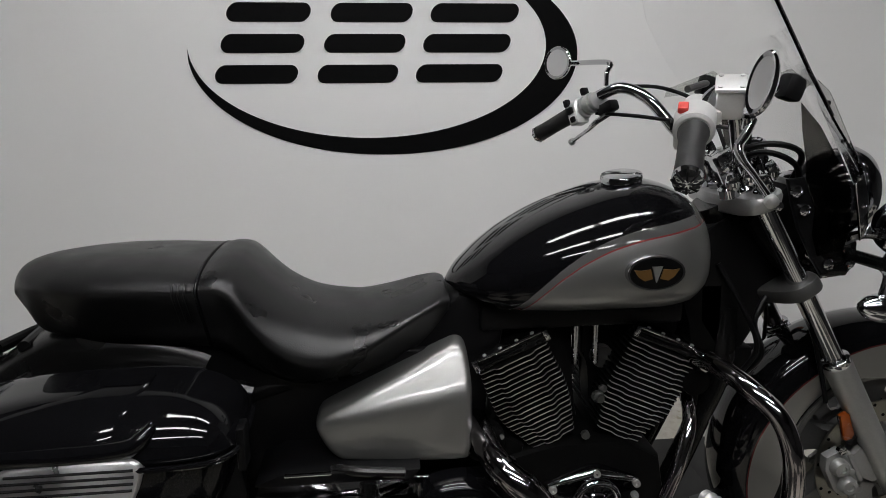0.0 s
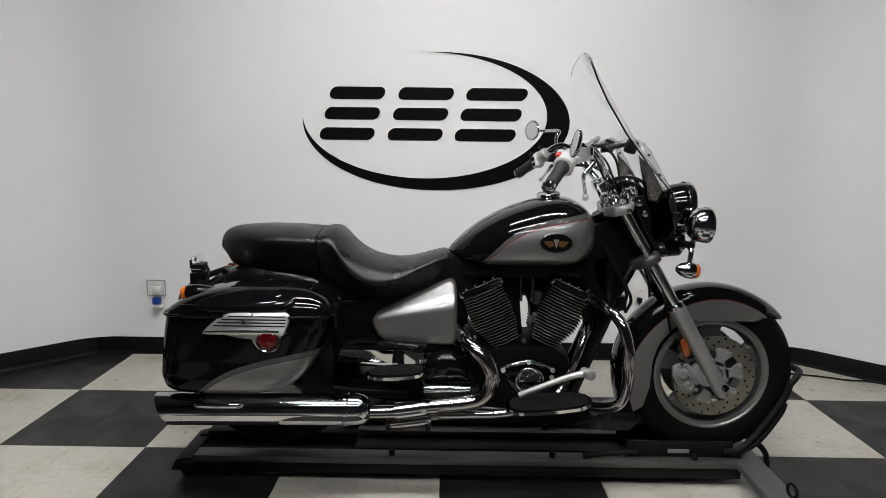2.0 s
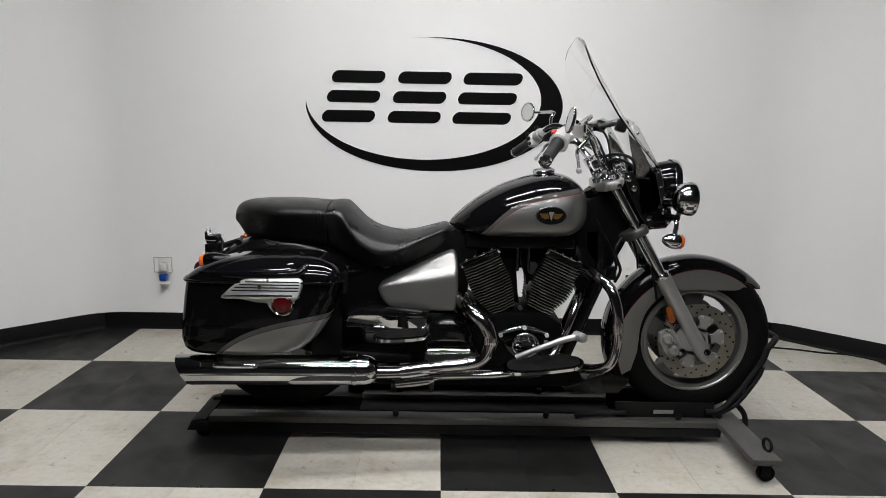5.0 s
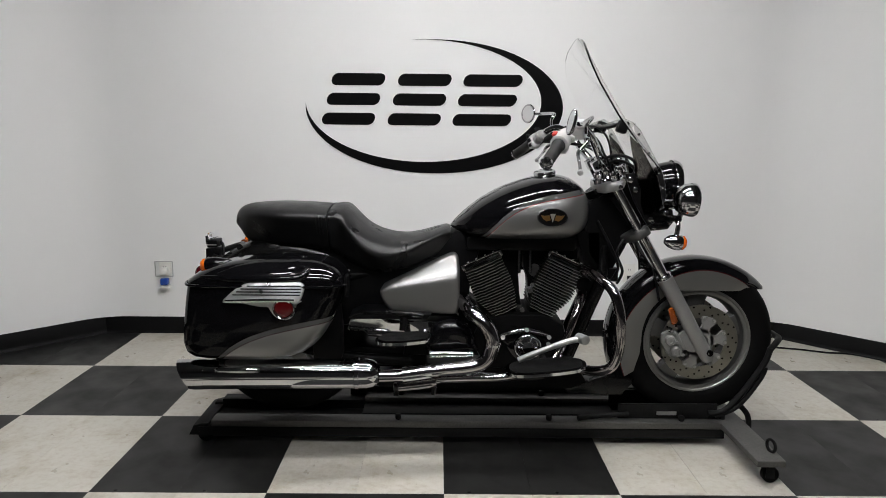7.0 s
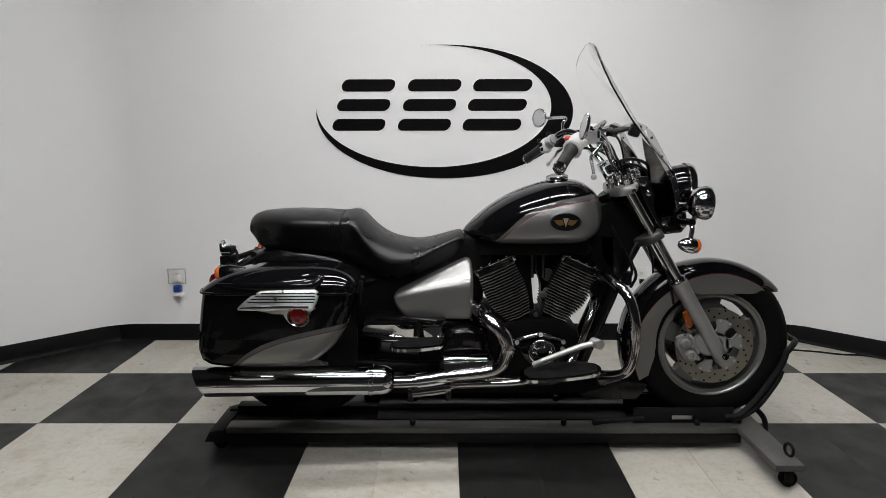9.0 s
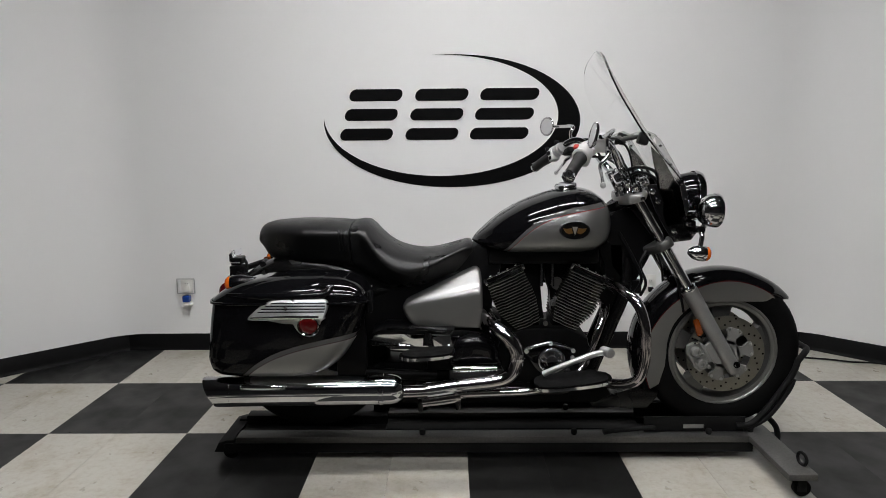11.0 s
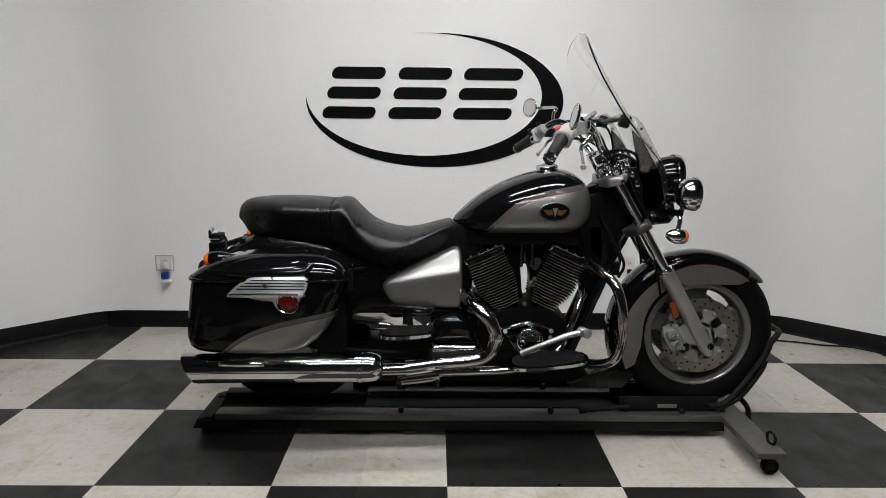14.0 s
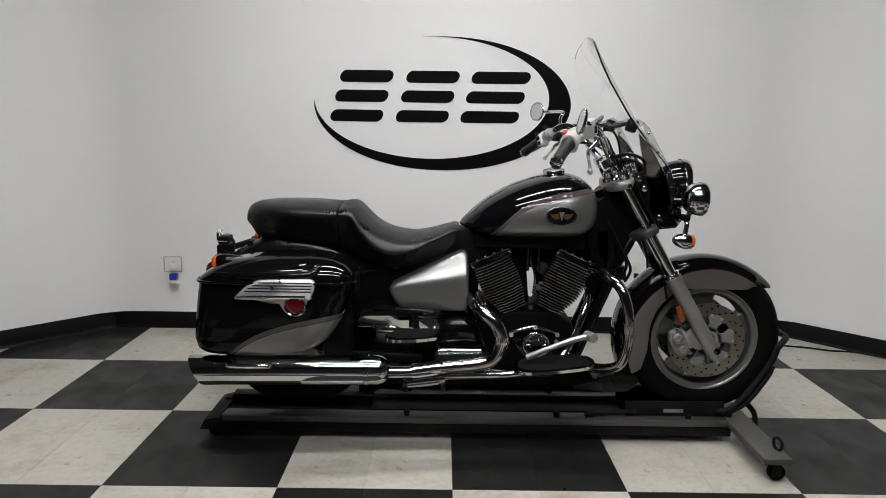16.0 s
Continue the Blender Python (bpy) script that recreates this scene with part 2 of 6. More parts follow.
def merge(*bms):
    out = bmesh.new()
    for b in bms:
        me = bpy.data.meshes.new("tmp")
        b.to_mesh(me)
        b.free()
        out.from_mesh(me)
        bpy.data.meshes.remove(me)
    return out


def far_side(bm):
    """The same shape on the other side of the motorcycle."""
    for v in bm.verts:
        v.co.y = 2 * YC - v.co.y
    bmesh.ops.reverse_faces(bm, faces=bm.faces[:])
    return bm


def spline(pts, n=8, closed=False):
    pts = [Vector(p) for p in pts]
    k = len(pts)
    out = []
    for i in range(k if closed else k - 1):
        if closed:
            a, b, c, d = pts[(i - 1) % k], pts[i], pts[(i + 1) % k], pts[(i + 2) % k]
        else:
            a, b, c, d = pts[max(i - 1, 0)], pts[i], pts[i + 1], pts[min(i + 2, k - 1)]
        for j in range(n):
            t = j / n
            out.append(0.5 * (2 * b + (c - a) * t + (2 * a - 5 * b + 4 * c - d) * t * t + (3 * b - a - 3 * c + d) * t ** 3))
    if not closed:
        out.append(pts[-1])
    return out


def curve_at(table, x):
    xs = [p[0] for p in table]
    return float(np.interp(x, xs, [p[1] for p in table]))


def smooth_at(table, x):
    """A value from a table of (x, value), along a smooth curve through its points that does not overshoot."""
    xs, ys = np.array([p[0] for p in table]), np.array([p[1] for p in table])
    d = np.diff(ys) / np.diff(xs)
    m = np.concatenate([[d[0]], np.where(d[:-1] * d[1:] > 0, 2 * d[:-1] * d[1:] / (d[:-1] + d[1:] + 1e-12), 0.0), [d[-1]]])
    x = min(max(x, xs[0]), xs[-1])
    i = min(int(np.searchsorted(xs, x, "right")) - 1, len(d) - 1)
    h = xs[i + 1] - xs[i]
    t = (x - xs[i]) / h
    return float((1 + 2 * t) * (1 - t) ** 2 * ys[i] + t * (1 - t) ** 2 * h * m[i] + t * t * (3 - 2 * t) * ys[i + 1] + t * t * (t - 1) * h * m[i + 1])


def skin(rings, cap=True, closed=True):
    bm = bmesh.new()
    rows = [[bm.verts.new(p) for p in r] for r in rings]
    k = len(rows[0])
    for a, b in zip(rows, rows[1:]):
        for i in range(k if closed else k - 1):
            j = (i + 1) % k
            bm.faces.new((a[i], a[j], b[j], b[i]))
    if cap:
        bm.faces.new(rows[0][::-1])
        bm.faces.new(rows[-1])
    return bm


def tube(pts, r, seg=12, n=6, smooth=True, cap=True):
    """A round bar along a path; r: a radius, or one for each given point."""
    rs = list(r) if isinstance(r, (list, tuple)) else [r] * len(pts)
    path = spline(pts, n) if smooth and len(pts) > 2 else [Vector(p) for p in pts]
    m = len(path)
    side = None
    rings = []
    for i, p in enumerate(path):
        d = (path[min(i + 1, m - 1)] - path[max(i - 1, 0)]).normalized()
        if side is None:
            side = d.orthogonal().normalized()
        side = (side - d * side.dot(d)).normalized()
        up = d.cross(side)
        rad = float(np.interp(i / (m - 1) * (len(rs) - 1), range(len(rs)), rs))
        rings.append([p + rad * (side * math.cos(a) + up * math.sin(a)) for a in (2 * math.pi * q / seg for q in range(seg))])
    return skin(rings, cap)


def turned(profile, origin, axis, seg=28, cap=True):
    """A turned shape: profile of (distance along the axis, radius)."""
    o, d = Vector(origin), Vector(axis).normalized()
    s = d.orthogonal().normalized()
    u = d.cross(s)
    rings = [[o + d * a + max(r, 1e-4) * (s * math.cos(t) + u * math.sin(t)) for t in (2 * math.pi * q / seg for q in range(seg))] for a, r in profile]
    return skin(rings, cap)


def ring_shape(profile, origin, axis, seg=48):
    """A turned ring with a closed profile of (along, radius)."""
    o, d = Vector(origin), Vector(axis).normalized()
    s = d.orthogonal().normalized()
    u = d.cross(s)
    bm = bmesh.new()
    rows = [[bm.verts.new(o + d * a + r * (s * math.cos(t) + u * math.sin(t))) for a, r in profile] for t in (2 * math.pi * q / seg for q in range(seg))]
    k = len(profile)
    for i in range(seg):
        a, b = rows[i], rows[(i + 1) % seg]
        for j in range(k):
            bm.faces.new((a[j], a[(j + 1) % k], b[(j + 1) % k], b[j]))
    return bm


def box(x0, x1, y0, y1, z0, z1, bevel=0.003, seg=2):
    bm = bmesh.new()
    bmesh.ops.create_cube(bm, size=1)
    for v in bm.verts:
        v.co = Vector(((x0 + x1) / 2 + v.co.x * (x1 - x0), (y0 + y1) / 2 + v.co.y * (y1 - y0), (z0 + z1) / 2 + v.co.z * (z1 - z0)))
    if bevel:
        bmesh.ops.bevel(bm, geom=bm.edges[:], offset=bevel, segments=seg, affect="EDGES", profile=0.5)
    return bm


def turn_about(bm, centre, axis, degrees):
    bmesh.ops.rotate(bm, verts=bm.verts[:], cent=centre, matrix=Matrix.Rotation(radians(degrees), 3, axis))
    return bm


def slab(outline, y0, y1, bevel=0.004, smooth=0):
    """A plate with an outline of (x, z), from y0 to y1."""
    pts = [(p.x, p.z) for p in spline([(x, 0, z) for x, z in outline], smooth, True)] if smooth else outline
    bm = skin([[(x, y0, z) for x, z in pts], [(x, y1, z) for x, z in pts]])
    if bevel:
        rim = [e for e in bm.edges if abs(e.verts[0].co.y - e.verts[1].co.y) < 1e-6]
        bmesh.ops.bevel(bm, geom=rim, offset=bevel, segments=2, affect="EDGES", profile=0.5)
    return bm


def pillow(outline, levels, smooth=6, lean=None):
    """A bulging panel: its outline of (x, z) drawn together level by level of (y, scale)."""
    pts = spline([(x, 0, z) for x, z in outline], smooth, True)
    c = sum(pts, Vector()) / len(pts)
    rings = []
    for y, k in levels:
        ring = []
        for p in pts:
            q = c + (p - c) * k
            ring.append((q.x, y + (lean(q.x, q.z) if lean else 0), q.z))
        rings.append(ring)
    return skin(rings)


def egg(x, zt, zb, w, low=0.35, nu=2.2, nl=3.5, seg=32, y=None):
    """A cross-section at x: a full top, a flatter belly."""
    zc = zb + (zt - zb) * low
    yy = YC if y is None else y
    ring = []
    for q in range(seg):
        a = 2 * math.pi * q / seg
        c, s = math.cos(a), math.sin(a)
        n = nu if s >= 0 else nl
        ring.append((x, yy + w * math.copysign(abs(c) ** (2 / n), c), zc + ((zt - zc) if s >= 0 else (zc - zb)) * math.copysign(abs(s) ** (2 / n), s)))
    return ring


# ---- the room ----
def quad_wall(name, a, b, thick, height, label, material):
    """A wall from a to b on the plan, its face on that line and its thickness to the left of the way from a to b."""
    a, b = Vector((*a, 0)), Vector((*b, 0))
    d = (b - a).normalized()
    o = Vector((-d.y, d.x, 0)) * thick
    bm = bmesh.new()
    low = [bm.verts.new(p) for p in (a, b, b + o, a + o)]
    top = [bm.verts.new(p + Vector((0, 0, height))) for p in (a, b, b + o, a + o)]
    bm.faces.new(low[::-1])
    bm.faces.new(top)
    for i in range(4):
        j = (i + 1) % 4
        bm.faces.new((low[i], low[j], top[j], top[i]))
    return tagged(part(name, bm, material), label, "wall", kind="structure")


HIGH, XC, BACK, SIDE = 3.1, 2.05, -5.2, 3.45
LEFT_END, RIGHT_END = (-SIDE, WALL - (SIDE - XC)), (SIDE, WALL - (SIDE - XC))
quad_wall("wall_north", (XC, WALL), (-XC, WALL), -0.12, HIGH, "white painted wall with large black sign", M_wall)
quad_wall("wall_northwest", (-XC, WALL), LEFT_END, -0.12, HIGH, "white painted wall set at an angle", M_wall)
quad_wall("wall_northeast", RIGHT_END, (XC, WALL), -0.12, HIGH, "white painted wall set at an angle", M_wall)
# added walls, never in view: near-black to darken what the bike reflects
quad_wall("wall_west", LEFT_END, (-SIDE, BACK), -0.12, HIGH, "unseen near-black side wall that keeps reflections dark", M_unseen_wall)
quad_wall("wall_east", (SIDE, BACK), RIGHT_END, -0.12, HIGH, "unseen near-black side wall that keeps reflections dark", M_unseen_wall)
quad_wall("wall_south", (-SIDE, BACK), (SIDE, BACK), -0.12, HIGH, "unseen near-black rear wall that keeps reflections dark", M_unseen_wall)
tagged(part("ceiling", box(-SIDE - 0.1, SIDE + 0.1, BACK - 0.1, WALL + 0.1, HIGH, HIGH + 0.1, 0), M_ceiling), "flat dark grey ceiling", "ceiling", kind="structure")
tagged(part("floor", box(-SIDE - 0.1, SIDE + 0.1, BACK - 0.1, WALL + 0.1, -0.06, -0.004, 0), M_joint), "black and white checkerboard vinyl tile floor", "floor", kind="structure")


def baseboard(a, b, ta, tb):
    """A black cove base along a wall, with its rounded toe; ta, tb: how far its ends run on to meet the next length."""
    a, b = Vector((*a, 0)), Vector((*b, 0))
    d = (b - a).normalized()
    inw = Vector((-d.y, d.x, 0))
    sec = [(0.0, 0.0), (0.016, 0.0), (0.014, 0.004), (0.008, 0.012), (0.0055, 0.022), (0.005, 0.098), (0.003, 0.101), (0.0, 0.101)]
    rings = []
    for p, k in ((a, ta), (b, -tb)):
        rings.append([p + inw * w + d * (k * w) + Vector((0, 0, z)) for w, z in sec])
    return skin(rings)


# softly rounded plaster where the walls meet
for sgn in (-1, 1):
    a, c = Vector((sgn * (XC - 0.16), WALL - 0.001, 0)), Vector((sgn * XC, WALL - 0.001, 0))
    b = c + Vector((sgn, -1, 0)).normalized() * 0.16
    ring = [a * (1 - k) ** 2 + c * 2 * k * (1 - k) + b * k * k for k in (i / 14 for i in range(15))] + [c + Vector((sgn * 0.004, 0.006, 0))]
    tagged(part("wall_corner", skin([[p + Vector((0, 0, z)) for p in ring] for z in (0.102, HIGH)]), M_wall), "rounded white plaster corner between two walls", "wall", kind="structure")

K = math.tan(radians(22.5))
for a, b, ta, tb in (((XC, WALL), (-XC, WALL), K, K), ((-XC, WALL), LEFT_END, K, 0), (RIGHT_END, (XC, WALL), 0, K)):
    tagged(part("baseboard", baseboard(a, b, ta, tb), M_base), "black vinyl cove baseboard", "baseboard", kind="structure")

# sign on the back wall: a swoosh and three slanted groups of bars
SIGN = WALL - 0.003
KS = (WALL + 2.06) / (1.73 + 2.06)
EX, EZ = -0.03, 1.222


def on_wall(x, z):
    return EX + (x - EX) * KS, EZ + (z - EZ) * KS


def sign_plate(pts):
    pts = [on_wall(*p) for p in pts]
    return skin([[(x, SIGN, z) for x, z in pts], [(x, WALL + 0.001, z) for x, z in pts]])


sign = thing("wall_sign", -0.05, WALL, 1.0, "large black vinyl oval sign with slanted bars on white wall", "sign")
outer, inner = [], []
for i in range(121):
    a = radians(96 - i * 274 / 120)
    outer.append((-0.053 + 0.731 * math.copysign(abs(math.cos(a)) ** 0.96, math.cos(a)), 1.364 + 0.372 * math.copysign(abs(math.sin(a)) ** 1.03, math.sin(a))))
    inner.append((-0.115 + 0.668 * math.cos(a), 1.396 + 0.339 * math.sin(a)))
bm = bmesh.new()
rows = []
for o, q in zip(outer, inner):
    o, q = on_wall(*o), on_wall(*q)
    rows.append([bm.verts.new(p) for p in ((o[0], SIGN, o[1]), (q[0], SIGN, q[1]), (q[0], WALL + 0.001, q[1]), (o[0], WALL + 0.001, o[1]))])
for a, b in zip(rows, rows[1:]):
    for i in range(4):
        bm.faces.new((a[i], a[(i + 1) % 4], b[(i + 1) % 4], b[i]))
part("swoosh", bm, M_logo, sign)


def bar(x0, x1, z0, z1):
    """A slanted bar with round ends; x0 and x1 at the foot of the sign's line."""
    r = (z1 - z0) / 2 - 0.001
    pts = []
    for cx, cz, a0 in ((x1 - r, z0 + r, -90), (x1 - r, z1 - r, 0), (x0 + r, z1 - r, 90), (x0 + r, z0 + r, 180)):
        for k in range(7):
            a = radians(a0 + 15 * k)
            x, z = cx + r * math.cos(a), cz + r * math.sin(a)
            pts.append((x + (z - 1.266) * 0.27, z))
    return sign_plate(pts)


for x0, x1 in ((-0.700, -0.400), (-0.326, -0.026), (0.043, 0.375)):
    for z0, z1 in ((1.482, 1.549), (1.373, 1.440), (1.263, 1.330)):
        part("bar", bar(x0, x1, z0, z1), M_logo, sign)


# ---- ceiling lights ----
def strip_light(x, y, length):
    e = thing("strip_light", x, y, HIGH, "long white ceiling strip light, switched on", "ceiling light", "ceiling strip lights")
    part("housing", box(x - length / 2, x + length / 2, y - 0.10, y + 0.10, HIGH - 0.05, HIGH, 0.006), M_outlet, e)
    part("diffuser", box(x - length / 2 + 0.02, x + length / 2 - 0.02, y - 0.08, y + 0.08, HIGH - 0.062, HIGH - 0.051, 0.003), M_lamp, e)


for x, y, long in ((-0.36, 0.20, 0.92), (0.60, 0.20, 0.92), (-0.62, -0.95, 1.18), (0.62, -0.95, 1.18), (-0.62, -2.10, 1.18), (0.62, -2.10, 1.18)):
    strip_light(x, y, long)


# ---- the motorcycle ----
bike = thing("motorcycle", 0.2, YC, 0.11, "black and silver touring cruiser motorcycle with windshield and saddlebags", "motorcycle")

# fuel tank
T_TOP = [(0.020, 0.872), (0.030, 0.888), (0.045, 0.903), (0.085, 0.940), (0.134, 0.977), (0.19, 1.010), (0.243, 1.034), (0.329, 1.062), (0.39, 1.073), (0.43, 1.074), (0.475, 1.062), (0.515, 1.036), (0.540, 1.000), (0.552, 0.960)]
T_BOT = [(0.020, 0.868), (0.030, 0.862), (0.045, 0.855), (0.085, 0.838), (0.134, 0.828), (0.243, 0.828), (0.43, 0.829), (0.475, 0.836), (0.515, 0.858), (0.540, 0.890), (0.552, 0.930)]
T_WID = [(0.020, 0.010), (0.030, 0.035), (0.045, 0.074), (0.085, 0.116), (0.134, 0.146), (0.243, 0.181), (0.329, 0.192), (0.43, 0.193), (0.475, 0.184), (0.515, 0.150), (0.540, 0.095), (0.552, 0.030)]
xs = [0.020 + 0.532 * (0.5 - 0.5 * math.cos(math.pi * i / 36)) for i in range(37)]
bm = skin([egg(x, curve_at(T_TOP, x), curve_at(T_BOT, x), curve_at(T_WID, x), 0.36, 2.25, 3.2, 40) for x in xs])
for _ in range(2):
    bmesh.ops.smooth_vert(bm, verts=bm.verts[:], factor=0.4, use_axis_x=True, use_axis_y=True, use_axis_z=True)
tank = part("fuel_tank", bm, M_tankpaint, bike, "gloss black over silver tank with thin red pinstripe", 60)
cap = part("fuel_cap", turned([(0, 0.040), (0.003, 0.042), (0.006, 0.0405), (0.007, 0.043), (0.012, 0.0425), (0.016, 0.040), (0.019, 0.030), (0.020, 0.0)], (0.382, YC - 0.01, 1.068), (-0.12, -0.10, 1), 36), M_chrome, tank, "chrome fuel cap")
for side in (0, 1):
    def s(b):
        return far_side(b) if side else b
    BY = YC - 0.198
    badge = part("badge", s(pillow([(0.385 + 0.056 * math.cos(a), 0.928 + 0.033 * math.sin(a)) for a in (2 * math.pi * i / 24 for i in range(24))], [(BY + 0.03, 1), (BY, 1), (BY - 0.003, 0.97), (BY - 0.003, 0.90), (BY - 0.001, 0.93)], 1)), M_chrome, tank, "oval chrome-rimmed badge")
    part("badge_field", s(pillow([(0.385 + 0.0532 * math.cos(a), 0.928 + 0.0312 * math.sin(a)) for a in (2 * math.pi * i / 24 for i in range(24))], [(BY + 0.002, 1), (BY - 0.002, 1), (BY - 0.0025, 0.5)], 1)), M_plastic, badge)
    for k in (-1, 1):
        part("wing", s(slab([(0.385 + k * 0.007, 0.918), (0.385 + k * 0.022, 0.914), (0.385 + k * 0.034, 0.922), (0.385 + k * 0.043, 0.936), (0.385 + k * 0.030, 0.934), (0.385 + k * 0.012, 0.936)], BY - 0.0042, BY - 0.001, 0)), M_gold, badge)
    part("badge_wedge", s(slab([(0.385, 0.910), (0.3945, 0.941), (0.3755, 0.941)], BY - 0.0055, BY - 0.001, 0)), M_satin, badge)

# seat: rider's saddle, passenger's pillion and the strap between
S_TOP = [(-0.812, 0.884), (-0.807, 0.906), (-0.797, 0.926), (-0.775, 0.942), (-0.735, 0.951), (-0.64, 0.956), (-0.54, 0.954), (-0.47, 0.949), (-0.435, 0.947), (-0.41, 0.952), (-0.385, 0.952), (-0.36, 0.936), (-0.334, 0.908), (-0.30, 0.878), (-0.27, 0.860), (-0.24, 0.848), (-0.20, 0.838), (-0.155, 0.834), (-0.11, 0.839), (-0.065, 0.850), (-0.022, 0.863), (0.010, 0.872), (0.022, 0.864)]
S_EDGE = [(-0.812, 0.872), (-0.80, 0.893), (-0.775, 0.907), (-0.70, 0.913), (-0.606, 0.913), (-0.44, 0.912), (-0.405, 0.914), (-0.375, 0.892), (-0.347, 0.850), (-0.30, 0.802), (-0.24, 0.776), (-0.17, 0.782), (-0.09, 0.815), (-0.01, 0.846), (0.022, 0.850)]
S_FOOT = [(-0.812, 0.868), (-0.80, 0.856), (-0.785, 0.836), (-0.768, 0.812), (-0.74, 0.800), (-0.60, 0.785), (-0.44, 0.770), (-0.35, 0.720), (-0.25, 0.695), (-0.12, 0.715), (-0.02, 0.755), (0.022, 0.790)]
S_WID = [(-0.812, 0.012), (-0.806, 0.030), (-0.795, 0.042), (-0.775, 0.064), (-0.74, 0.096), (-0.68, 0.136), (-0.60, 0.162), (-0.45, 0.165), (-0.40, 0.165), (-0.35, 0.177), (-0.28, 0.190), (-0.22, 0.188), (-0.15, 0.170), (-0.08, 0.140), (-0.02, 0.112), (0.022, 0.085)]


def seat_section(x, grow=0.0):
    """The saddle cut across at x: a cushioned top down to its edge, then a skirt that tucks in underneath."""
    zt, ze, zf, w = smooth_at(S_TOP, x) + grow, smooth_at(S_EDGE, x), smooth_at(S_FOOT, x) - grow, smooth_at(S_WID, x) + grow
    ring = []
    for k in range(25):
        a = math.pi * k / 24
        c, t = math.cos(a), math.sin(a)
        ring.append((x, YC + w * math.copysign(abs(c) ** 0.86, c), ze + (zt - ze) * abs(t) ** 0.98))
    low = [(0.992, 0.04), (0.955, 0.12), (0.885, 0.26), (0.79, 0.46), (0.67, 0.72), (0.58, 0.93), (0.52, 1.0)]
    ring += [(x, YC - w * f, ze + (zf - ze) * g) for f, g in low] + [(x, YC + w * f, ze + (zf - ze) * g) for f, g in low[::-1]]
    return ring


def soft_loft(xs, rounds):
    bm = skin([seat_section(x) for x in xs])
    for _ in range(rounds):
        bmesh.ops.smooth_vert(bm, verts=bm.verts[:], factor=0.35, use_axis_x=True, use_axis_y=True, use_axis_z=True)
    return bm


seat = part("seat", soft_loft([-0.4345 + 0.4565 * i / 60 for i in range(61)], 2), M_leather, bike, "black leather-look two-up saddle with stitched seams", 60)
pillion = part("pillion_pad", soft_loft([-0.812 + 0.3755 * (i / 40) ** 1.6 for i in range(41)], 2), M_leather, seat, "black padded passenger seat", 60)
part("seam", tube(seat_section(-0.4365, 0.0005)[0:29], 0.0012, 6, 1), M_leather, seat)
for x in (-0.476, -0.466, -0.455):
    for a, b in ((-4, 4), (21, 29)):
        ring = seat_section(x, 0.0012)
        part("pleat", tube([ring[k] for k in range(a, b)], 0.0022, 6, 1), M_leather, seat)

sac = part("swingarm_cover", slab([(-0.355, 0.550), (-0.31, 0.570), (-0.05, 0.566), (-0.065, 0.546), (-0.34, 0.546)], 0.26, 0.40, 0.003), M_plastic, bike, "flat black cover plate")
part("cover_edge", tube([(-0.30, 0.262, 0.568), (-0.215, 0.262, 0.568)], 0.004, 8, smooth=False), M_chrome, sac)
# added mirror plate: its reflection stands in for pale floor showing through the gap
bm = slab([(-0.366, 0.496), (-0.352, 0.536), (-0.26, 0.538), (-0.026, 0.526), (-0.032, 0.488), (-0.12, 0.486), (-0.36, 0.492)], 0.296, 0.302, 0.001)
for v in bm.verts:
    v.co.y += (0.512 - v.co.z) * 0.055
part("floor_gap_plate", bm, M_chrome, bike, "flat polished plate standing in for pale floor behind")
part("gearbox_cover", pillow([(-0.060, 0.418), (-0.060, 0.480), (-0.040, 0.522), (0.020, 0.538), (0.075, 0.528), (0.108, 0.495), (0.116, 0.455), (0.114, 0.418)], [(0.30, 1.0), (0.272, 1.0), (0.260, 0.97), (0.250, 0.90), (0.243, 0.76), (0.240, 0.5), (0.239, 0.2)], 4), M_black_paint, bike, "domed gloss black gearbox cover")
part("shock_guard", slab([(-0.50, 0.66), (-0.42, 0.68), (-0.395, 0.60), (-0.385, 0.50), (-0.385, 0.40), (-0.40, 0.345), (-0.50, 0.345)], 0.325, 0.345, 0.004), M_plastic, bike)

# painted frame covers under the seat, rear fender
part("frame_cover", slab([(-0.52, 0.80), (-0.43, 0.78), (-0.30, 0.77), (-0.10, 0.755), (0.01, 0.755), (0.04, 0.69), (-0.05, 0.66), (-0.16, 0.60), (-0.20, 0.550), (-0.30, 0.500), (-0.40, 0.480), (-0.43, 0.56), (-0.45, 0.70)], YC - 0.085, YC + 0.085, 0.012), M_plastic, bike)
RX, RZ, WR = -0.62, 0.425, 0.312


def arc_shell(cx, cz, stations, mats, pick, thick=0.004):
    """A fender: for each angle a row of (radius, half width) from the crown outwards; pick: the material of each strip."""
    bm = bmesh.new()
    rows = []
    for a, prof in stations:
        c, s = math.cos(radians(a)), math.sin(radians(a))
        full = [(r, -w) for r, w in prof[::-1]] + [(r, w) for r, w in prof[1:]]
        rows.append([bm.verts.new((cx + r * c, YC + w, cz + r * s)) for r, w in full])
    k = len(rows[0])
    half = (k - 1) // 2
    for a, b in zip(rows, rows[1:]):
        for i in range(k - 1):
            f = bm.faces.new((a[i], a[i + 1], b[i + 1], b[i]))
            f.material_index = pick(half - 1 - i if i < half else i - half)
    bmesh.ops.recalc_face_normals(bm, faces=bm.faces[:])
    bmesh.ops.solidify(bm, geom=bm.faces[:], thickness=thick)
    return bm


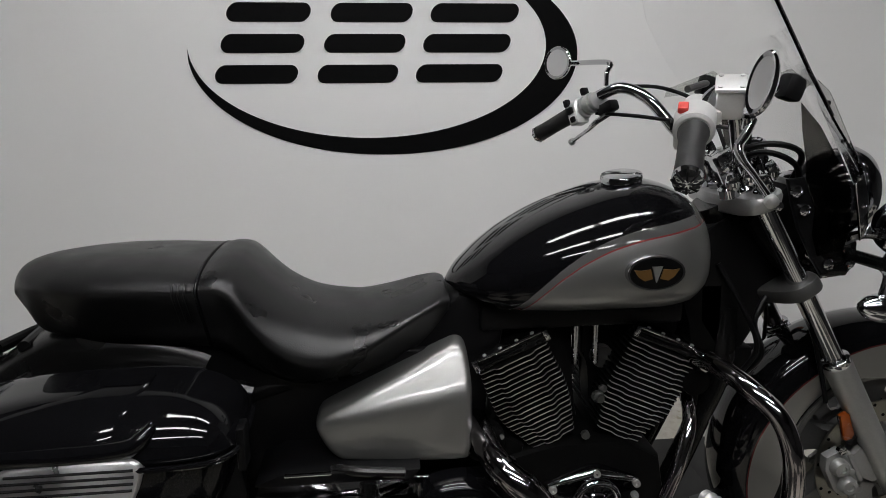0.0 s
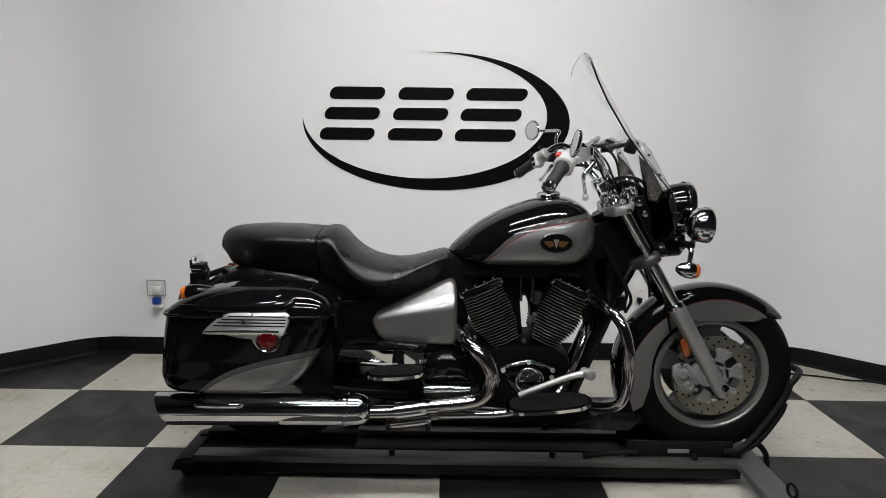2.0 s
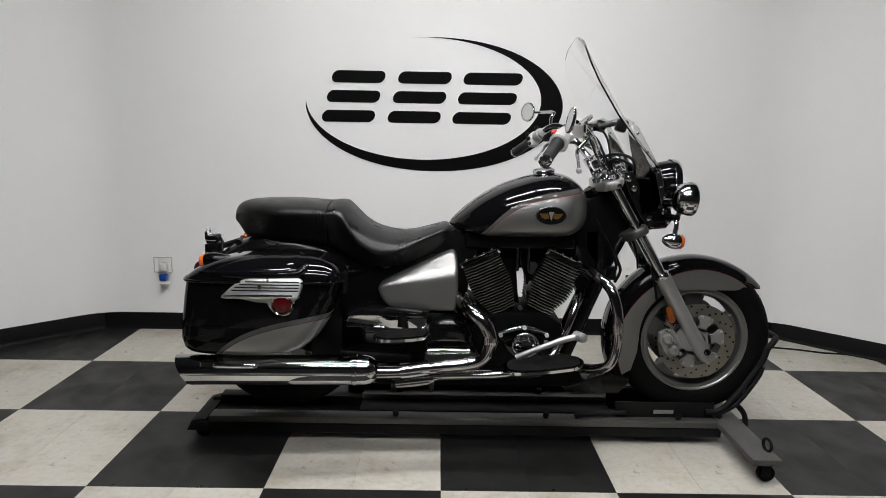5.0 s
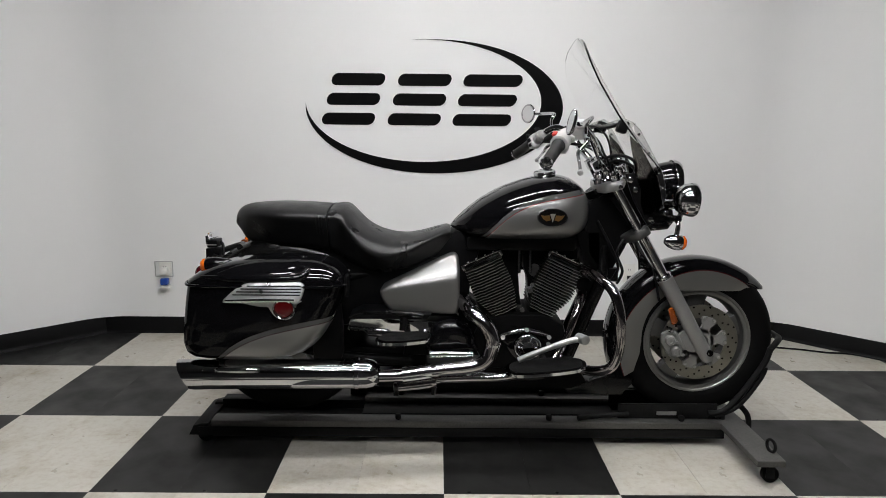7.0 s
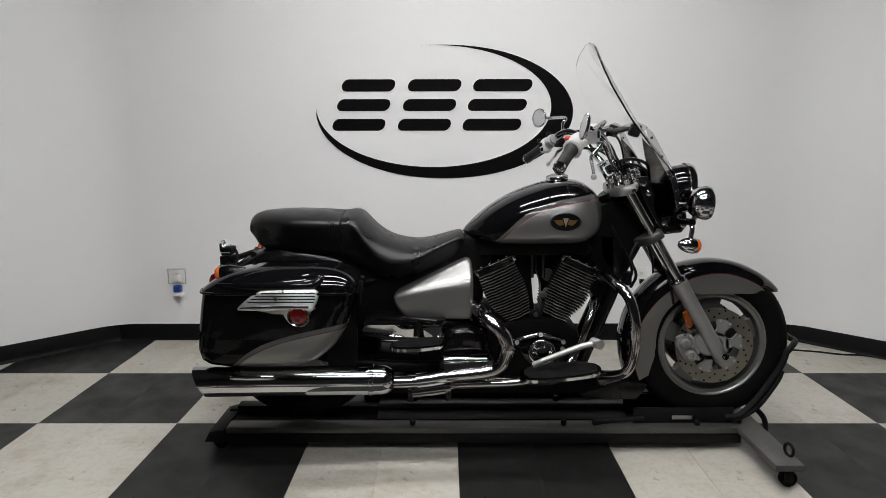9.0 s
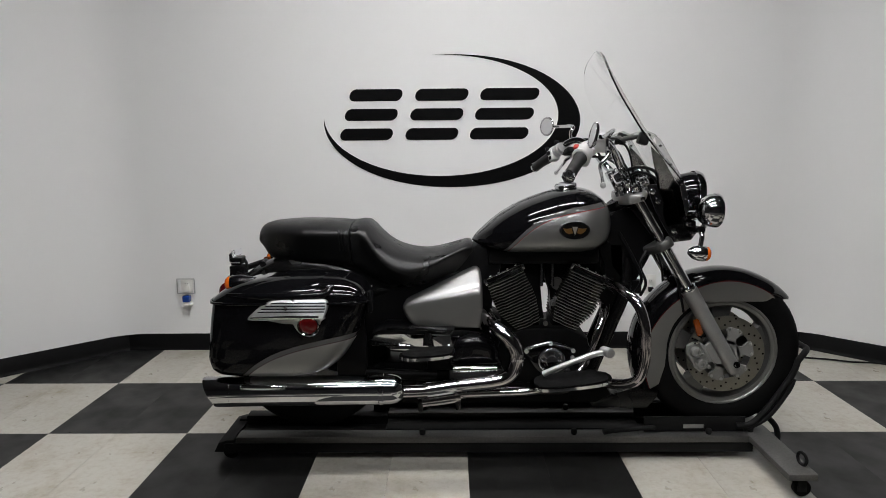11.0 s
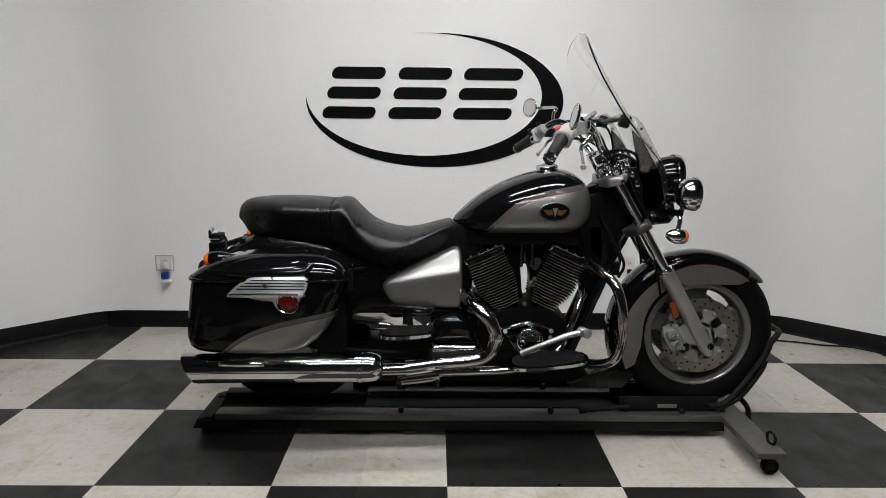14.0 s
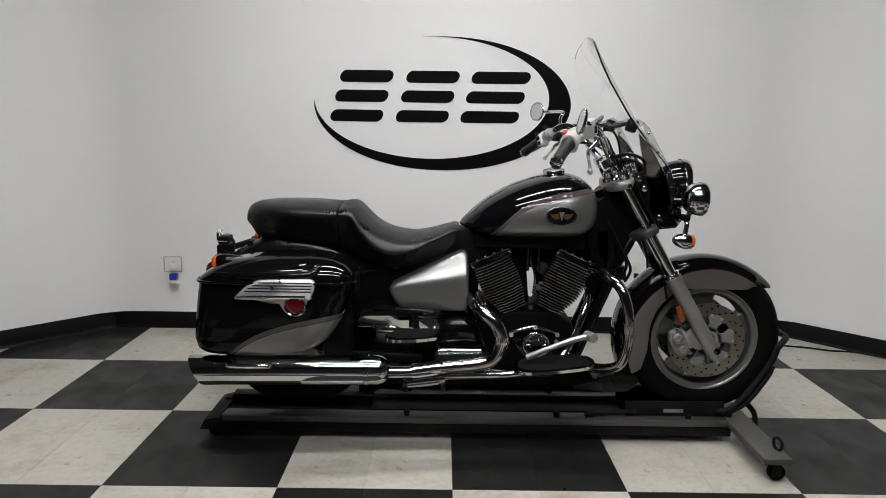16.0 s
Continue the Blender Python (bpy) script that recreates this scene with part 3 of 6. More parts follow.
st = [(a, [(0.402, 0.0), (0.398, 0.05), (0.385, 0.082), (0.36, 0.097), (0.30, 0.102)]) for a in range(62, 158, 4)]
rear_fender = part("rear_fender", arc_shell(RX, RZ, st, None, lambda i: 0), M_frame_black, bike, "gloss black rear fender", 60)


# wheels
def wheel(name, cx, cz, width, label, cut):
    w = part(name, turned([(-0.055, 0.030), (-0.052, 0.046), (-0.03, 0.05), (0.03, 0.05), (0.052, 0.046), (0.055, 0.030)], (cx, YC, cz), (0, 1, 0), 28), M_castsilver, bike, label)
    h = width / 2
    prof = [(-h * 0.72, 0.205), (-h * 0.9, 0.222), (-h, 0.252), (-h * 0.93, 0.280), (-h * 0.70, 0.300), (-h * 0.35, 0.310), (0, WR), (h * 0.35, 0.310), (h * 0.70, 0.300), (h * 0.93, 0.280), (h, 0.252), (h * 0.9, 0.222), (h * 0.72, 0.205)]
    part("tyre", ring_shape(prof, (cx, YC, cz), (0, 1, 0), 72), M_rubber, w, "black road tyre with shallow grooves")
    for k in range(36):
        a = 2 * math.pi * k / 36
        for sy in (-1, 1):
            p = [(cx + r * math.cos(a + t), YC + sy * y, cz + r * math.sin(a + t)) for r, t, y in ((WR - 0.0015, 0.0, h * 0.12), (0.3085, 0.05, h * 0.42), (0.2985, 0.09, h * 0.72))]
            if k % 3 == 0:
                part("tread_groove", tube(p, 0.0022, 5, 2), M_plastic, w)
    part("rim", ring_shape([(-h * 0.76, 0.200), (-h * 0.80, 0.216), (-h * 0.74, 0.219), (-h * 0.70, 0.212), (h * 0.70, 0.212), (h * 0.74, 0.219), (h * 0.80, 0.216), (h * 0.76, 0.200), (h * 0.62, 0.190), (h * 0.30, 0.178), (-h * 0.30, 0.178), (-h * 0.62, 0.190)], (cx, YC, cz), (0, 1, 0), 72), M_barrel, w, "dark cast rim")
    for sy in (-1, 1):
        part("rim_lip", ring_shape([(sy * h * 0.70, 0.188), (sy * h * 0.76, 0.190), (sy * h * 0.80, 0.199), (sy * h * 0.79, 0.2015), (sy * h * 0.86, 0.2065), (sy * h * 0.855, 0.2125), (sy * h * 0.77, 0.2150), (sy * h * 0.70, 0.2140)], (cx, YC, cz), (0, 1, 0), 72), M_wheel, w, "polished rim lip")
    for k in range(5):
        a = 2 * math.pi * k / 5 + cut
        c, s = math.cos(a), math.sin(a)
        out = [(0.035, 0.030), (0.07, 0.020), (0.12, 0.017), (0.165, 0.030), (0.186, 0.055), (0.186, -0.055), (0.165, -0.030), (0.12, -0.017), (0.07, -0.020), (0.035, -0.030)]
        part("spoke", slab([(cx + r * c - q * s, cz + r * s + q * c) for r, q in out], YC - 0.026, YC + 0.026, 0.008), M_spoke, w)
    return w


FX, FZ = 1.005, 0.422
fw = wheel("front_wheel", FX, FZ, 0.125, "cast five-spoke front wheel with whitewall-free black tyre", 0.35)
rw = wheel("rear_wheel", RX, RZ, 0.150, "rear wheel mostly hidden by exhaust and saddlebag", 0.1)


def brake_disc(cx, cz, y, parent):
    d = part("brake_disc", ring_shape([(-0.0025, 0.100), (-0.0025, 0.152), (0.0025, 0.152), (0.0025, 0.100)], (cx, y, cz), (0, 1, 0), 64), M_disc, parent, "drilled steel brake disc")
    for k in range(6):
        a = 2 * math.pi * k / 6 + 0.2
        c, s = math.cos(a), math.sin(a)
        out = [(0.042, 0.024), (0.070, 0.014), (0.090, 0.031), (0.104, 0.030), (0.108, 0.016), (0.108, -0.016), (0.104, -0.030), (0.090, -0.031), (0.070, -0.014), (0.042, -0.024)]
        part("carrier_arm", slab([(cx + r * c - q * s, cz + r * s + q * c) for r, q in out], y - 0.006, y + 0.004, 0.002), M_castsilver, d)
        for q in (-0.020, 0.020):
            part("rivet", turned([(0, 0.0065), (0.003, 0.006), (0.005, 0.0)], (cx + 0.099 * c - q * s, y - 0.005, cz + 0.099 * s + q * c), (0, -1, 0), 10), M_satin, d)
    part("disc_hub", ring_shape([(-0.006, 0.034), (-0.006, 0.056), (0.004, 0.056), (0.004, 0.034)], (cx, y, cz), (0, 1, 0), 40), M_castsilver, d)
    hole = turned([(0, 0.0040), (0.0006, 0.0040)], (0, 0, 0), (0, -1, 0), 8)
    me = finish(hole, M_engine_black)
    for k in range(42):
        a = 2 * math.pi * k / 42
        r = (0.145, 0.131, 0.117)[k % 3]
        ob = new("drilling", me)
        ob.location = (cx + r * math.cos(a), y - 0.0027, cz + r * math.sin(a))
        ob.parent = d


brake_disc(FX, FZ, YC - 0.072, fw)
brake_disc(FX, FZ, YC + 0.072, fw)

# front fender with deep silver sides
st = []
for i in range(45):
    a = 38.6 + (206 - 38.6) * i / 44
    ro = curve_at([(39, 0.340), (60, 0.334), (84, 0.335), (104, 0.338), (123, 0.347), (142, 0.352), (158, 0.358), (206, 0.358)], a)
    rs = min(ro - 0.004, curve_at([(39, 0.328), (46, 0.287), (70, 0.288), (90, 0.291), (112, 0.291), (129, 0.290), (149, 0.299), (168, 0.311), (206, 0.322)], a))
    chord = 0.208 / max(0.2, math.sin(radians(a)))
    ri = chord if a < 115 else curve_at([(115, 0.236), (150, 0.237), (180, 0.228), (192, 0.236), (200, 0.258), (206, 0.280)], a)
    ri = min(ri, rs - 0.002)
    fl = min(1.0, 0.25 + (a - 38) / 26)
    st.append((a, [(ro, 0.0), (ro - 0.003, 0.035 * fl), (ro - 0.012, 0.060 * fl), (max(rs + 0.003, ro - 0.030), 0.074 * fl), (rs + 0.0015, 0.079 * fl), (rs - 0.0015, 0.0795 * fl), (ri, 0.072 * fl)]))
ff = part("front_fender", arc_shell(FX, FZ, st, None, lambda i: 2 if i == 4 else (1 if i == 5 else 0)), [M_black_paint, M_silver_paint, surface("red_pinstripe", (0.08, 0.015, 0.015), 0.2, coat=1.0)], bike, "deep front fender, gloss black over silver, thin red line", 60)

# fork: tilted legs, clamps, caliper, reflector
AX, AZ, TX, TZ = 1.026, 0.375, 0.630, 1.036
fd = Vector((TX - AX, 0, TZ - AZ)).normalized()


def on_fork(d, y, out=0.0):
    n = Vector((fd.z, 0, -fd.x))
    return Vector((AX, y, AZ)) + fd * d + n * out


for sgn in (-1, 1):
    y = YC + sgn * 0.105
    leg = part("fork_leg", turned([(-0.02, 0.0), (-0.018, 0.020), (0.0, 0.026), (0.05, 0.027), (0.34, 0.030), (0.362, 0.031), (0.366, 0.028)], (AX, y, AZ), fd, 24), M_castsilver, bike, "grey-silver lower fork leg")
    part("fork_tube", turned([(0.36, 0.0205), (0.775, 0.0205)], (AX, y, AZ), fd, 24), M_chrome, leg, "chrome upper fork tube")
    part("dust_seal", turned([(0.362, 0.029), (0.366, 0.031), (0.376, 0.030), (0.380, 0.023)], (AX, y, AZ), fd, 24), M_chrome, leg)
    part("axle_bolt", turned([(0, 0.0125), (0.006, 0.0125), (0.007, 0.009), (0.001, 0.008), (0.001, 0.0)], (AX + 0.0, y + sgn * 0.024, AZ + 0.022), (0, sgn, 0), 16), M_engine_black, leg)
    pieces = [slab([(-0.058, -0.020), (-0.03, -0.034), (0.03, -0.034), (0.058, -0.020), (0.058, 0.016), (0.03, 0.026), (-0.03, 0.026), (-0.058, 0.016)], y - sgn * 0.010, y + sgn * 0.014, 0.006)]
    for dx in (-0.026, 0.026):
        pieces.append(turned([(0, 0.021), (0.014, 0.020), (0.019, 0.016), (0.020, 0.009), (0.016, 0.008), (0.016, 0.0)], (dx, y + sgn * 0.012, -0.004), (0, sgn, 0), 20))
    for dx in (-0.052, 0.0, 0.052):
        pieces.append(turned([(0, 0.008), (0.008, 0.008), (0.010, 0.004), (0.010, 0.0)], (dx, y + sgn * 0.013, 0.016), (0, sgn, 0), 8))
    pieces.append(box(-0.040, 0.040, y - 0.016, y + 0.016, 0.024, 0.036, 0.004))
    cal = merge(*pieces)
    turn_about(cal, (0, 0, 0), "Y", 62)
    for v in cal.verts:
        v.co.x, v.co.z = v.co.x + 0.886, v.co.z + 0.425
    c = part("brake_caliper", cal, M_castsilver, leg, "silver brake caliper")
    part("banjo_bolt", turned([(0, 0.010), (0.010, 0.010), (0.012, 0.0)], (0.868, y + sgn * 0.014, 0.488), (0, sgn, 0), 8), M_chrome, c)
    part("caliper_bracket", slab([(0.93, 0.48), (0.98, 0.43), (1.0, 0.40), (0.97, 0.39), (0.93, 0.41), (0.90, 0.45)], y - sgn * 0.015, y + sgn * 0.002, 0.004), M_castsilver, c)
    part("side_reflector", slab([(0.858, 0.566), (0.872, 0.575), (0.880, 0.570), (0.899, 0.520), (0.893, 0.509), (0.880, 0.505), (0.874, 0.510)], y + sgn * 0.002, y + sgn * 0.014, 0.004), M_dull_amber, leg, "amber side reflector")
    part("reflector_bracket", slab([(0.862, 0.560), (0.88, 0.575), (0.93, 0.545), (0.915, 0.50), (0.885, 0.500)], y - sgn * 0.006, y + sgn * 0.002, 0.002), M_plastic, leg)
    part("brake_hose", tube([(0.74, y - sgn * 0.03, 0.86), (0.79, y - sgn * 0.02, 0.75), (0.81, y, 0.66), (0.82, y + sgn * 0.012, 0.60)], 0.005, 8), M_plastic, leg)
cl = on_fork(0.565, YC)
rings = []
for k, h in ((0.86, -0.019), (0.97, -0.015), (1.0, -0.008), (1.0, 0.008), (0.97, 0.015), (0.86, 0.019)):
    ring = []
    for u, y, _ in spline([(-0.082, 0, 0), (-0.060, -0.08, 0), (-0.030, -0.132, 0), (0.0, -0.140, 0), (0.030, -0.130, 0), (0.033, -0.09, 0), (0.036, 0, 0), (0.033, 0.09, 0), (0.030, 0.130, 0), (0.0, 0.140, 0), (-0.030, 0.132, 0), (-0.060, 0.08, 0)], 4, True):
        p = cl + Vector((fd.z, 0, -fd.x)) * u * k + fd * h
        ring.append((p.x, YC + y * k, p.z))
    rings.append(ring)
steer = part("lower_clamp", skin(rings), M_clamp, bike, "dark grey lower fork clamp")
plan = [(p.x, p.y) for p in spline([(0.572, YC - 0.02, 0), (0.584, YC - 0.10, 0), (0.600, YC - 0.140, 0), (0.645, YC - 0.140, 0), (0.668, YC - 0.105, 0), (0.662, YC - 0.05, 0), (0.655, YC, 0), (0.662, YC + 0.05, 0), (0.668, YC + 0.105, 0), (0.645, YC + 0.140, 0), (0.600, YC + 0.140, 0), (0.584, YC + 0.10, 0), (0.572, YC + 0.02, 0)], 5, True)]
top = part("upper_clamp", skin([[(0.608 + (x - 0.608) * k, YC + (y - YC) * k, z + (x - 0.608) * 0.22) for x, y in plan] for k, z in ((0.80, 1.012), (0.93, 1.016), (0.99, 1.028), (1.0, 1.040), (0.97, 1.048), (0.90, 1.050))]), M_topclamp, bike, "grey cast top fork clamp")
for sgn in (-1, 1):
    part("clamp_cap", turned([(0, 0.020), (0.008, 0.020), (0.012, 0.014), (0.014, 0.0)], (0.635, YC + sgn * 0.105, 1.055), fd, 18), M_chrome, top)
part("stem_nut", turned([(0, 0.022), (0.012, 0.022), (0.016, 0.012), (0.018, 0.0)], (0.600, YC, 1.056), fd, 6), M_chrome, top)
part("steering_head", merge(turned([(0, 0.040), (0.16, 0.045)], (0.662, YC, 0.886), (-0.40, 0, 0.66), 24), slab([(0.602, 0.985), (0.63, 0.985), (0.655, 0.85), (0.622, 0.73), (0.59, 0.70), (0.54, 0.80), (0.50, 0.86), (0.556, 0.912)], YC - 0.055, YC + 0.055, 0.010)), M_frame_black, bike, "black steering head and frame neck")
part("neck_cover", slab([(0.535, 0.968), (0.578, 0.981), (0.600, 0.998), (0.690, 0.985), (0.712, 0.929), (0.728, 0.870), (0.690, 0.790), (0.650, 0.707), (0.608, 0.690), (0.548, 0.773)], YC - 0.06, YC + 0.06, 0.008), M_plastic, bike, "black plastic cover round the frame neck")
part("fork_shroud", slab([(0.66, 1.03), (0.695, 1.065), (0.770, 1.060), (0.790, 0.98), (0.80, 0.91), (0.77, 0.88), (0.70, 0.89), (0.62, 0.99)], YC - 0.085, YC + 0.085, 0.01), M_plastic, bike)
for sgn in (-1, 1):
    part("frame_downtube", tube([(0.620, YC + sgn * 0.04, 0.80), (0.607, YC + sgn * 0.06, 0.67), (0.562, YC + sgn * 0.07, 0.555), (0.512, YC + sgn * 0.075, 0.43), (0.462, YC + sgn * 0.08, 0.32), (0.40, YC + sgn * 0.09, 0.285), (0.10, YC + sgn * 0.10, 0.29), (-0.20, YC + sgn * 0.10, 0.31)], 0.025, 14), M_frame_black, bike)
    part("frame_backbone", tube([(0.60, YC + sgn * 0.03, 0.90), (0.40, YC + sgn * 0.04, 0.86), (0.1, YC + sgn * 0.05, 0.80), (-0.2, YC + sgn * 0.06, 0.70), (-0.39, YC + sgn * 0.08, 0.66), (-0.43, YC + sgn * 0.10, 0.50), (-0.40, YC + sgn * 0.10, 0.36)], 0.018, 12), M_engine_black, bike)
    part("swingarm", tube([(-0.12, YC + sgn * 0.11, 0.35), (-0.40, YC + sgn * 0.12, 0.372), (RX, YC + sgn * 0.12, RZ)], 0.020, 14), M_engine_black, bike)
    part("fender_strut", tube([(-0.36, YC + sgn * 0.13, 0.70), (-0.55, YC + sgn * 0.125, 0.75), (-0.80, YC + sgn * 0.115, 0.72)], 0.018, 10), M_frame_black, bike)

# engine


OUT_W = [(0.0, 0.047), (0.035, 0.059), (0.063, 0.072), (0.087, 0.080), (0.112, 0.083), (0.147, 0.082), (0.206, 0.077)]
IN_W = [(0.0, 0.050), (0.029, 0.058), (0.054, 0.066), (0.093, 0.073), (0.132, 0.0755), (0.170, 0.0725), (0.206, 0.0725)]


def cylinder(sgn):
    """One finned barrel with its head; sgn: -1 leans to the rear, 1 to the front."""
    m = Matrix.Translation((0.3025 + sgn * 0.0705, YC, 0.546)) @ Matrix.Rotation(radians(24.3 * sgn), 4, "Y")

    def put(bm):
        bmesh.ops.transform(bm, matrix=m, verts=bm.verts[:])
        return bm

    c = part("cylinder", put(box(-0.045, 0.045, -0.088, 0.088, -0.03, 0.21, 0.012)), M_engine_black, bike, "black finned cylinder with polished fin edges")
    n = 19
    for i in range(n):
        z = 0.004 + 0.200 * i / (n - 1)
        a, b, hd = sgn * smooth_at(OUT_W, z), -sgn * smooth_at(IN_W, z), 0.113
        lo, hi = min(a, b), max(a, b)
        o = [(lo, -hd + 0.014), (lo + 0.003, -hd + 0.006), (lo + 0.030, -hd + 0.004), (lo + 0.036, -hd - 0.003), (lo + 0.044, -hd - 0.005), (lo + 0.052, -hd - 0.003), (hi - 0.050, -hd - 0.003), (hi - 0.043, -hd - 0.005), (hi - 0.036, -hd - 0.003), (hi - 0.028, -hd + 0.004), (hi - 0.003, -hd + 0.006), (hi, -hd + 0.014), (hi, hd - 0.02), (hi - 0.02, hd), (lo + 0.02, hd), (lo, hd - 0.02)]
        h = 0.0023
        bm = skin([[(x * 0.985, y * 0.985, z - h) for x, y in o], [(x, y, z - h * 0.5) for x, y in o], [(x, y, z + h * 0.5) for x, y in o], [(x * 0.985, y * 0.985, z + h) for x, y in o]])
        for f in bm.faces:
            f.material_index = 1 if len(f.verts) == 4 and abs(f.calc_center_median().z - z) < h * 0.5 and f.calc_center_median().y < -hd + 0.012 else 0
        part("fin", put(bm), [M_engine_black, M_finedge], c, smooth=20)
    r = part("rocker_cover", put(merge(box(-0.079, 0.079, -0.108, 0.108, 0.209, 0.221, 0.004), box(-0.074, 0.074, -0.104, 0.104, 0.220, 0.232, 0.005))), M_frame_black, c)
    edge = box(-0.070, 0.070, -0.110, -0.100, 0.2305, 0.2365, 0.002)
    part("cover_trim", put(edge), M_chrome, c, "chrome rocker cover trim")
    for x in (-0.076, 0.076):
        part("cover_lug", put(box(x - 0.006, x + 0.006, -0.114, -0.094, 0.212, 0.236, 0.003)), M_chrome, c, "chrome corner lug")
    for x in (-0.052, -0.018, 0.018, 0.052):
        part("cover_bolt", put(turned([(0, 0.0040), (0.0035, 0.0040), (0.0042, 0.003), (0.0042, 0.0)], (x, -0.102, 0.235), (0, 0, 1), 8)), M_satin, c)


cylinder(-1)
cylinder(1)
case = part("crankcase", merge(slab([(0.10, 0.44), (0.14, 0.52), (0.24, 0.545), (0.38, 0.545), (0.46, 0.50), (0.475, 0.42), (0.43, 0.34), (0.30, 0.315), (0.16, 0.33)], YC - 0.125, YC + 0.125, 0.014), slab([(-0.16, 0.37), (-0.15, 0.45), (-0.06, 0.500), (0.12, 0.500), (0.15, 0.44), (0.15, 0.37)], YC - 0.11, YC + 0.11, 0.012), slab([(-0.10, 0.555), (-0.04, 0.585), (0.08, 0.59), (0.17, 0.54), (0.16, 0.47), (0.125, 0.475), (0.105, 0.525), (0.03, 0.535), (-0.07, 0.530)], YC - 0.11, YC + 0.11, 0.006)), M_engine_black, bike, "black crankcase and gearbox")
cam_cover = part("cam_cover", turned([(0, 0.054), (0.016, 0.053), (0.021, 0.050), (0.023, 0.046), (0.0225, 0.041), (0.020, 0.038), (0.020, 0.024), (0.023, 0.021), (0.024, 0.0)], (0.319, YC - 0.130, 0.420), (0, -1, 0), 40), M_chrome, case, "round chrome cam cover with ribs")
for k in range(10):
    a = 2 * math.pi * k / 10
    c, t = math.cos(a), math.sin(a)
    part("cover_rib", tube([(0.319 + 0.025 * c, YC - 0.1515, 0.420 + 0.025 * t), (0.319 + 0.038 * c, YC - 0.1515, 0.420 + 0.038 * t)], 0.0022, 6, smooth=False), M_chrome, cam_cover)
part("cover_bridge", slab([(0.214, 0.462), (0.300, 0.498), (0.324, 0.498), (0.404, 0.464), (0.396, 0.432), (0.378, 0.385), (0.355, 0.352), (0.297, 0.344), (0.258, 0.385), (0.232, 0.430)], YC - 0.134, YC - 0.115, 0.008), M_black_paint, case, "black engine side cover")
for x1, z1 in ((0.214, 0.466), (0.404, 0.466)):
    part("cover_roof", tube([(0.310, YC - 0.148, 0.492), ((0.310 + x1) / 2, YC - 0.150, (0.492 + z1) / 2 + 0.003), (x1, YC - 0.146, z1)], [0.010, 0.0085, 0.005], 12), M_chrome, case, "bright peaked arm of the side cover")
for x, z in ((0.312, 0.492), (0.222, 0.461), (0.398, 0.463), (0.396, 0.436)):
    part("cover_bolt", turned([(0, 0.008), (0.008, 0.008), (0.009, 0.004), (0.006, 0.0)], (x, YC - 0.150, z), (0, -1, 0), 10), M_satin, case)
part("gear_cover", turned([(0, 0.045), (0.02, 0.042), (0.03, 0.03), (0.034, 0.0)], (0.085, YC - 0.105, 0.560), (0, -1, 0), 36), M_engine_black, case)
for k in range(4):
    a = 2 * math.pi * k / 4 + 0.4
    part("cover_bolt", turned([(0, 0.006), (0.006, 0.006), (0.007, 0.0)], (0.085 + 0.036 * math.cos(a), YC - 0.125, 0.560 + 0.036 * math.sin(a)), (0, -1, 0), 8), M_satin, case)
for x in (0.287, 0.330):
    part("pushrod_tube", tube([(x, YC - 0.055, 0.692), (x, YC - 0.05, 0.84)], 0.0075, 12, smooth=False), M_chrome, case, "thin chrome tube")
part("throttle_body", merge(turned([(-0.05, 0.024), (0.05, 0.024)], (0.350, YC, 0.70), (0, 1, 0), 20), turned([(0, 0.013), (0.010, 0.0125), (0.012, 0.009), (0.020, 0.008), (0.021, 0.0)], (0.325, YC - 0.095, 0.636), (0.1, -1, 0), 16), turned([(0, 0.008), (0.010, 0.008), (0.012, 0.0)], (0.334, YC - 0.095, 0.652), (0.1, -1, 0.3), 12)), M_clamp, case)
part("airbox", box(0.08, 0.50, YC - 0.09, YC + 0.09, 0.785, 0.845, 0.01), M_plastic, bike)
part("intake_duct", slab([(0.308, 0.79), (0.52, 0.79), (0.52, 0.74), (0.45, 0.70), (0.41, 0.56), (0.334, 0.555), (0.328, 0.62), (0.330, 0.668), (0.308, 0.705)], YC - 0.03, YC + 0.03, 0.006), M_plastic, bike)
part("hose_cover", slab([(0.06, 0.80), (0.283, 0.80), (0.286, 0.738), (0.288, 0.68), (0.296, 0.60), (0.306, 0.555), (0.24, 0.555), (0.15, 0.66)], YC - 0.03, YC + 0.03, 0.006), M_plastic, bike)
part("air_cleaner", box(0.18, 0.50, YC + 0.19, YC + 0.25, 0.650, 0.80, 0.012), M_plastic, bike)
part("drain_nut", turned([(0, 0.009), (0.010, 0.009), (0.012, 0.0)], (0.297, YC - 0.112, 0.560), (0, -1, 0), 8), M_clamp, case)
part("wiring_cover", slab([(-0.06, 0.80), (0.04, 0.86), (0.14, 0.84), (0.12, 0.72), (0.09, 0.66), (0.10, 0.58), (0.04, 0.56), (-0.10, 0.60)], YC - 0.075, YC + 0.075, 0.01), M_plastic, bike)
part("regulator", slab([(0.49, 0.86), (0.60, 0.86), (0.605, 0.74), (0.580, 0.62), (0.540, 0.585), (0.525, 0.64), (0.55, 0.70), (0.53, 0.77)], YC - 0.06, YC + 0.06, 0.008), M_engine_black, bike)

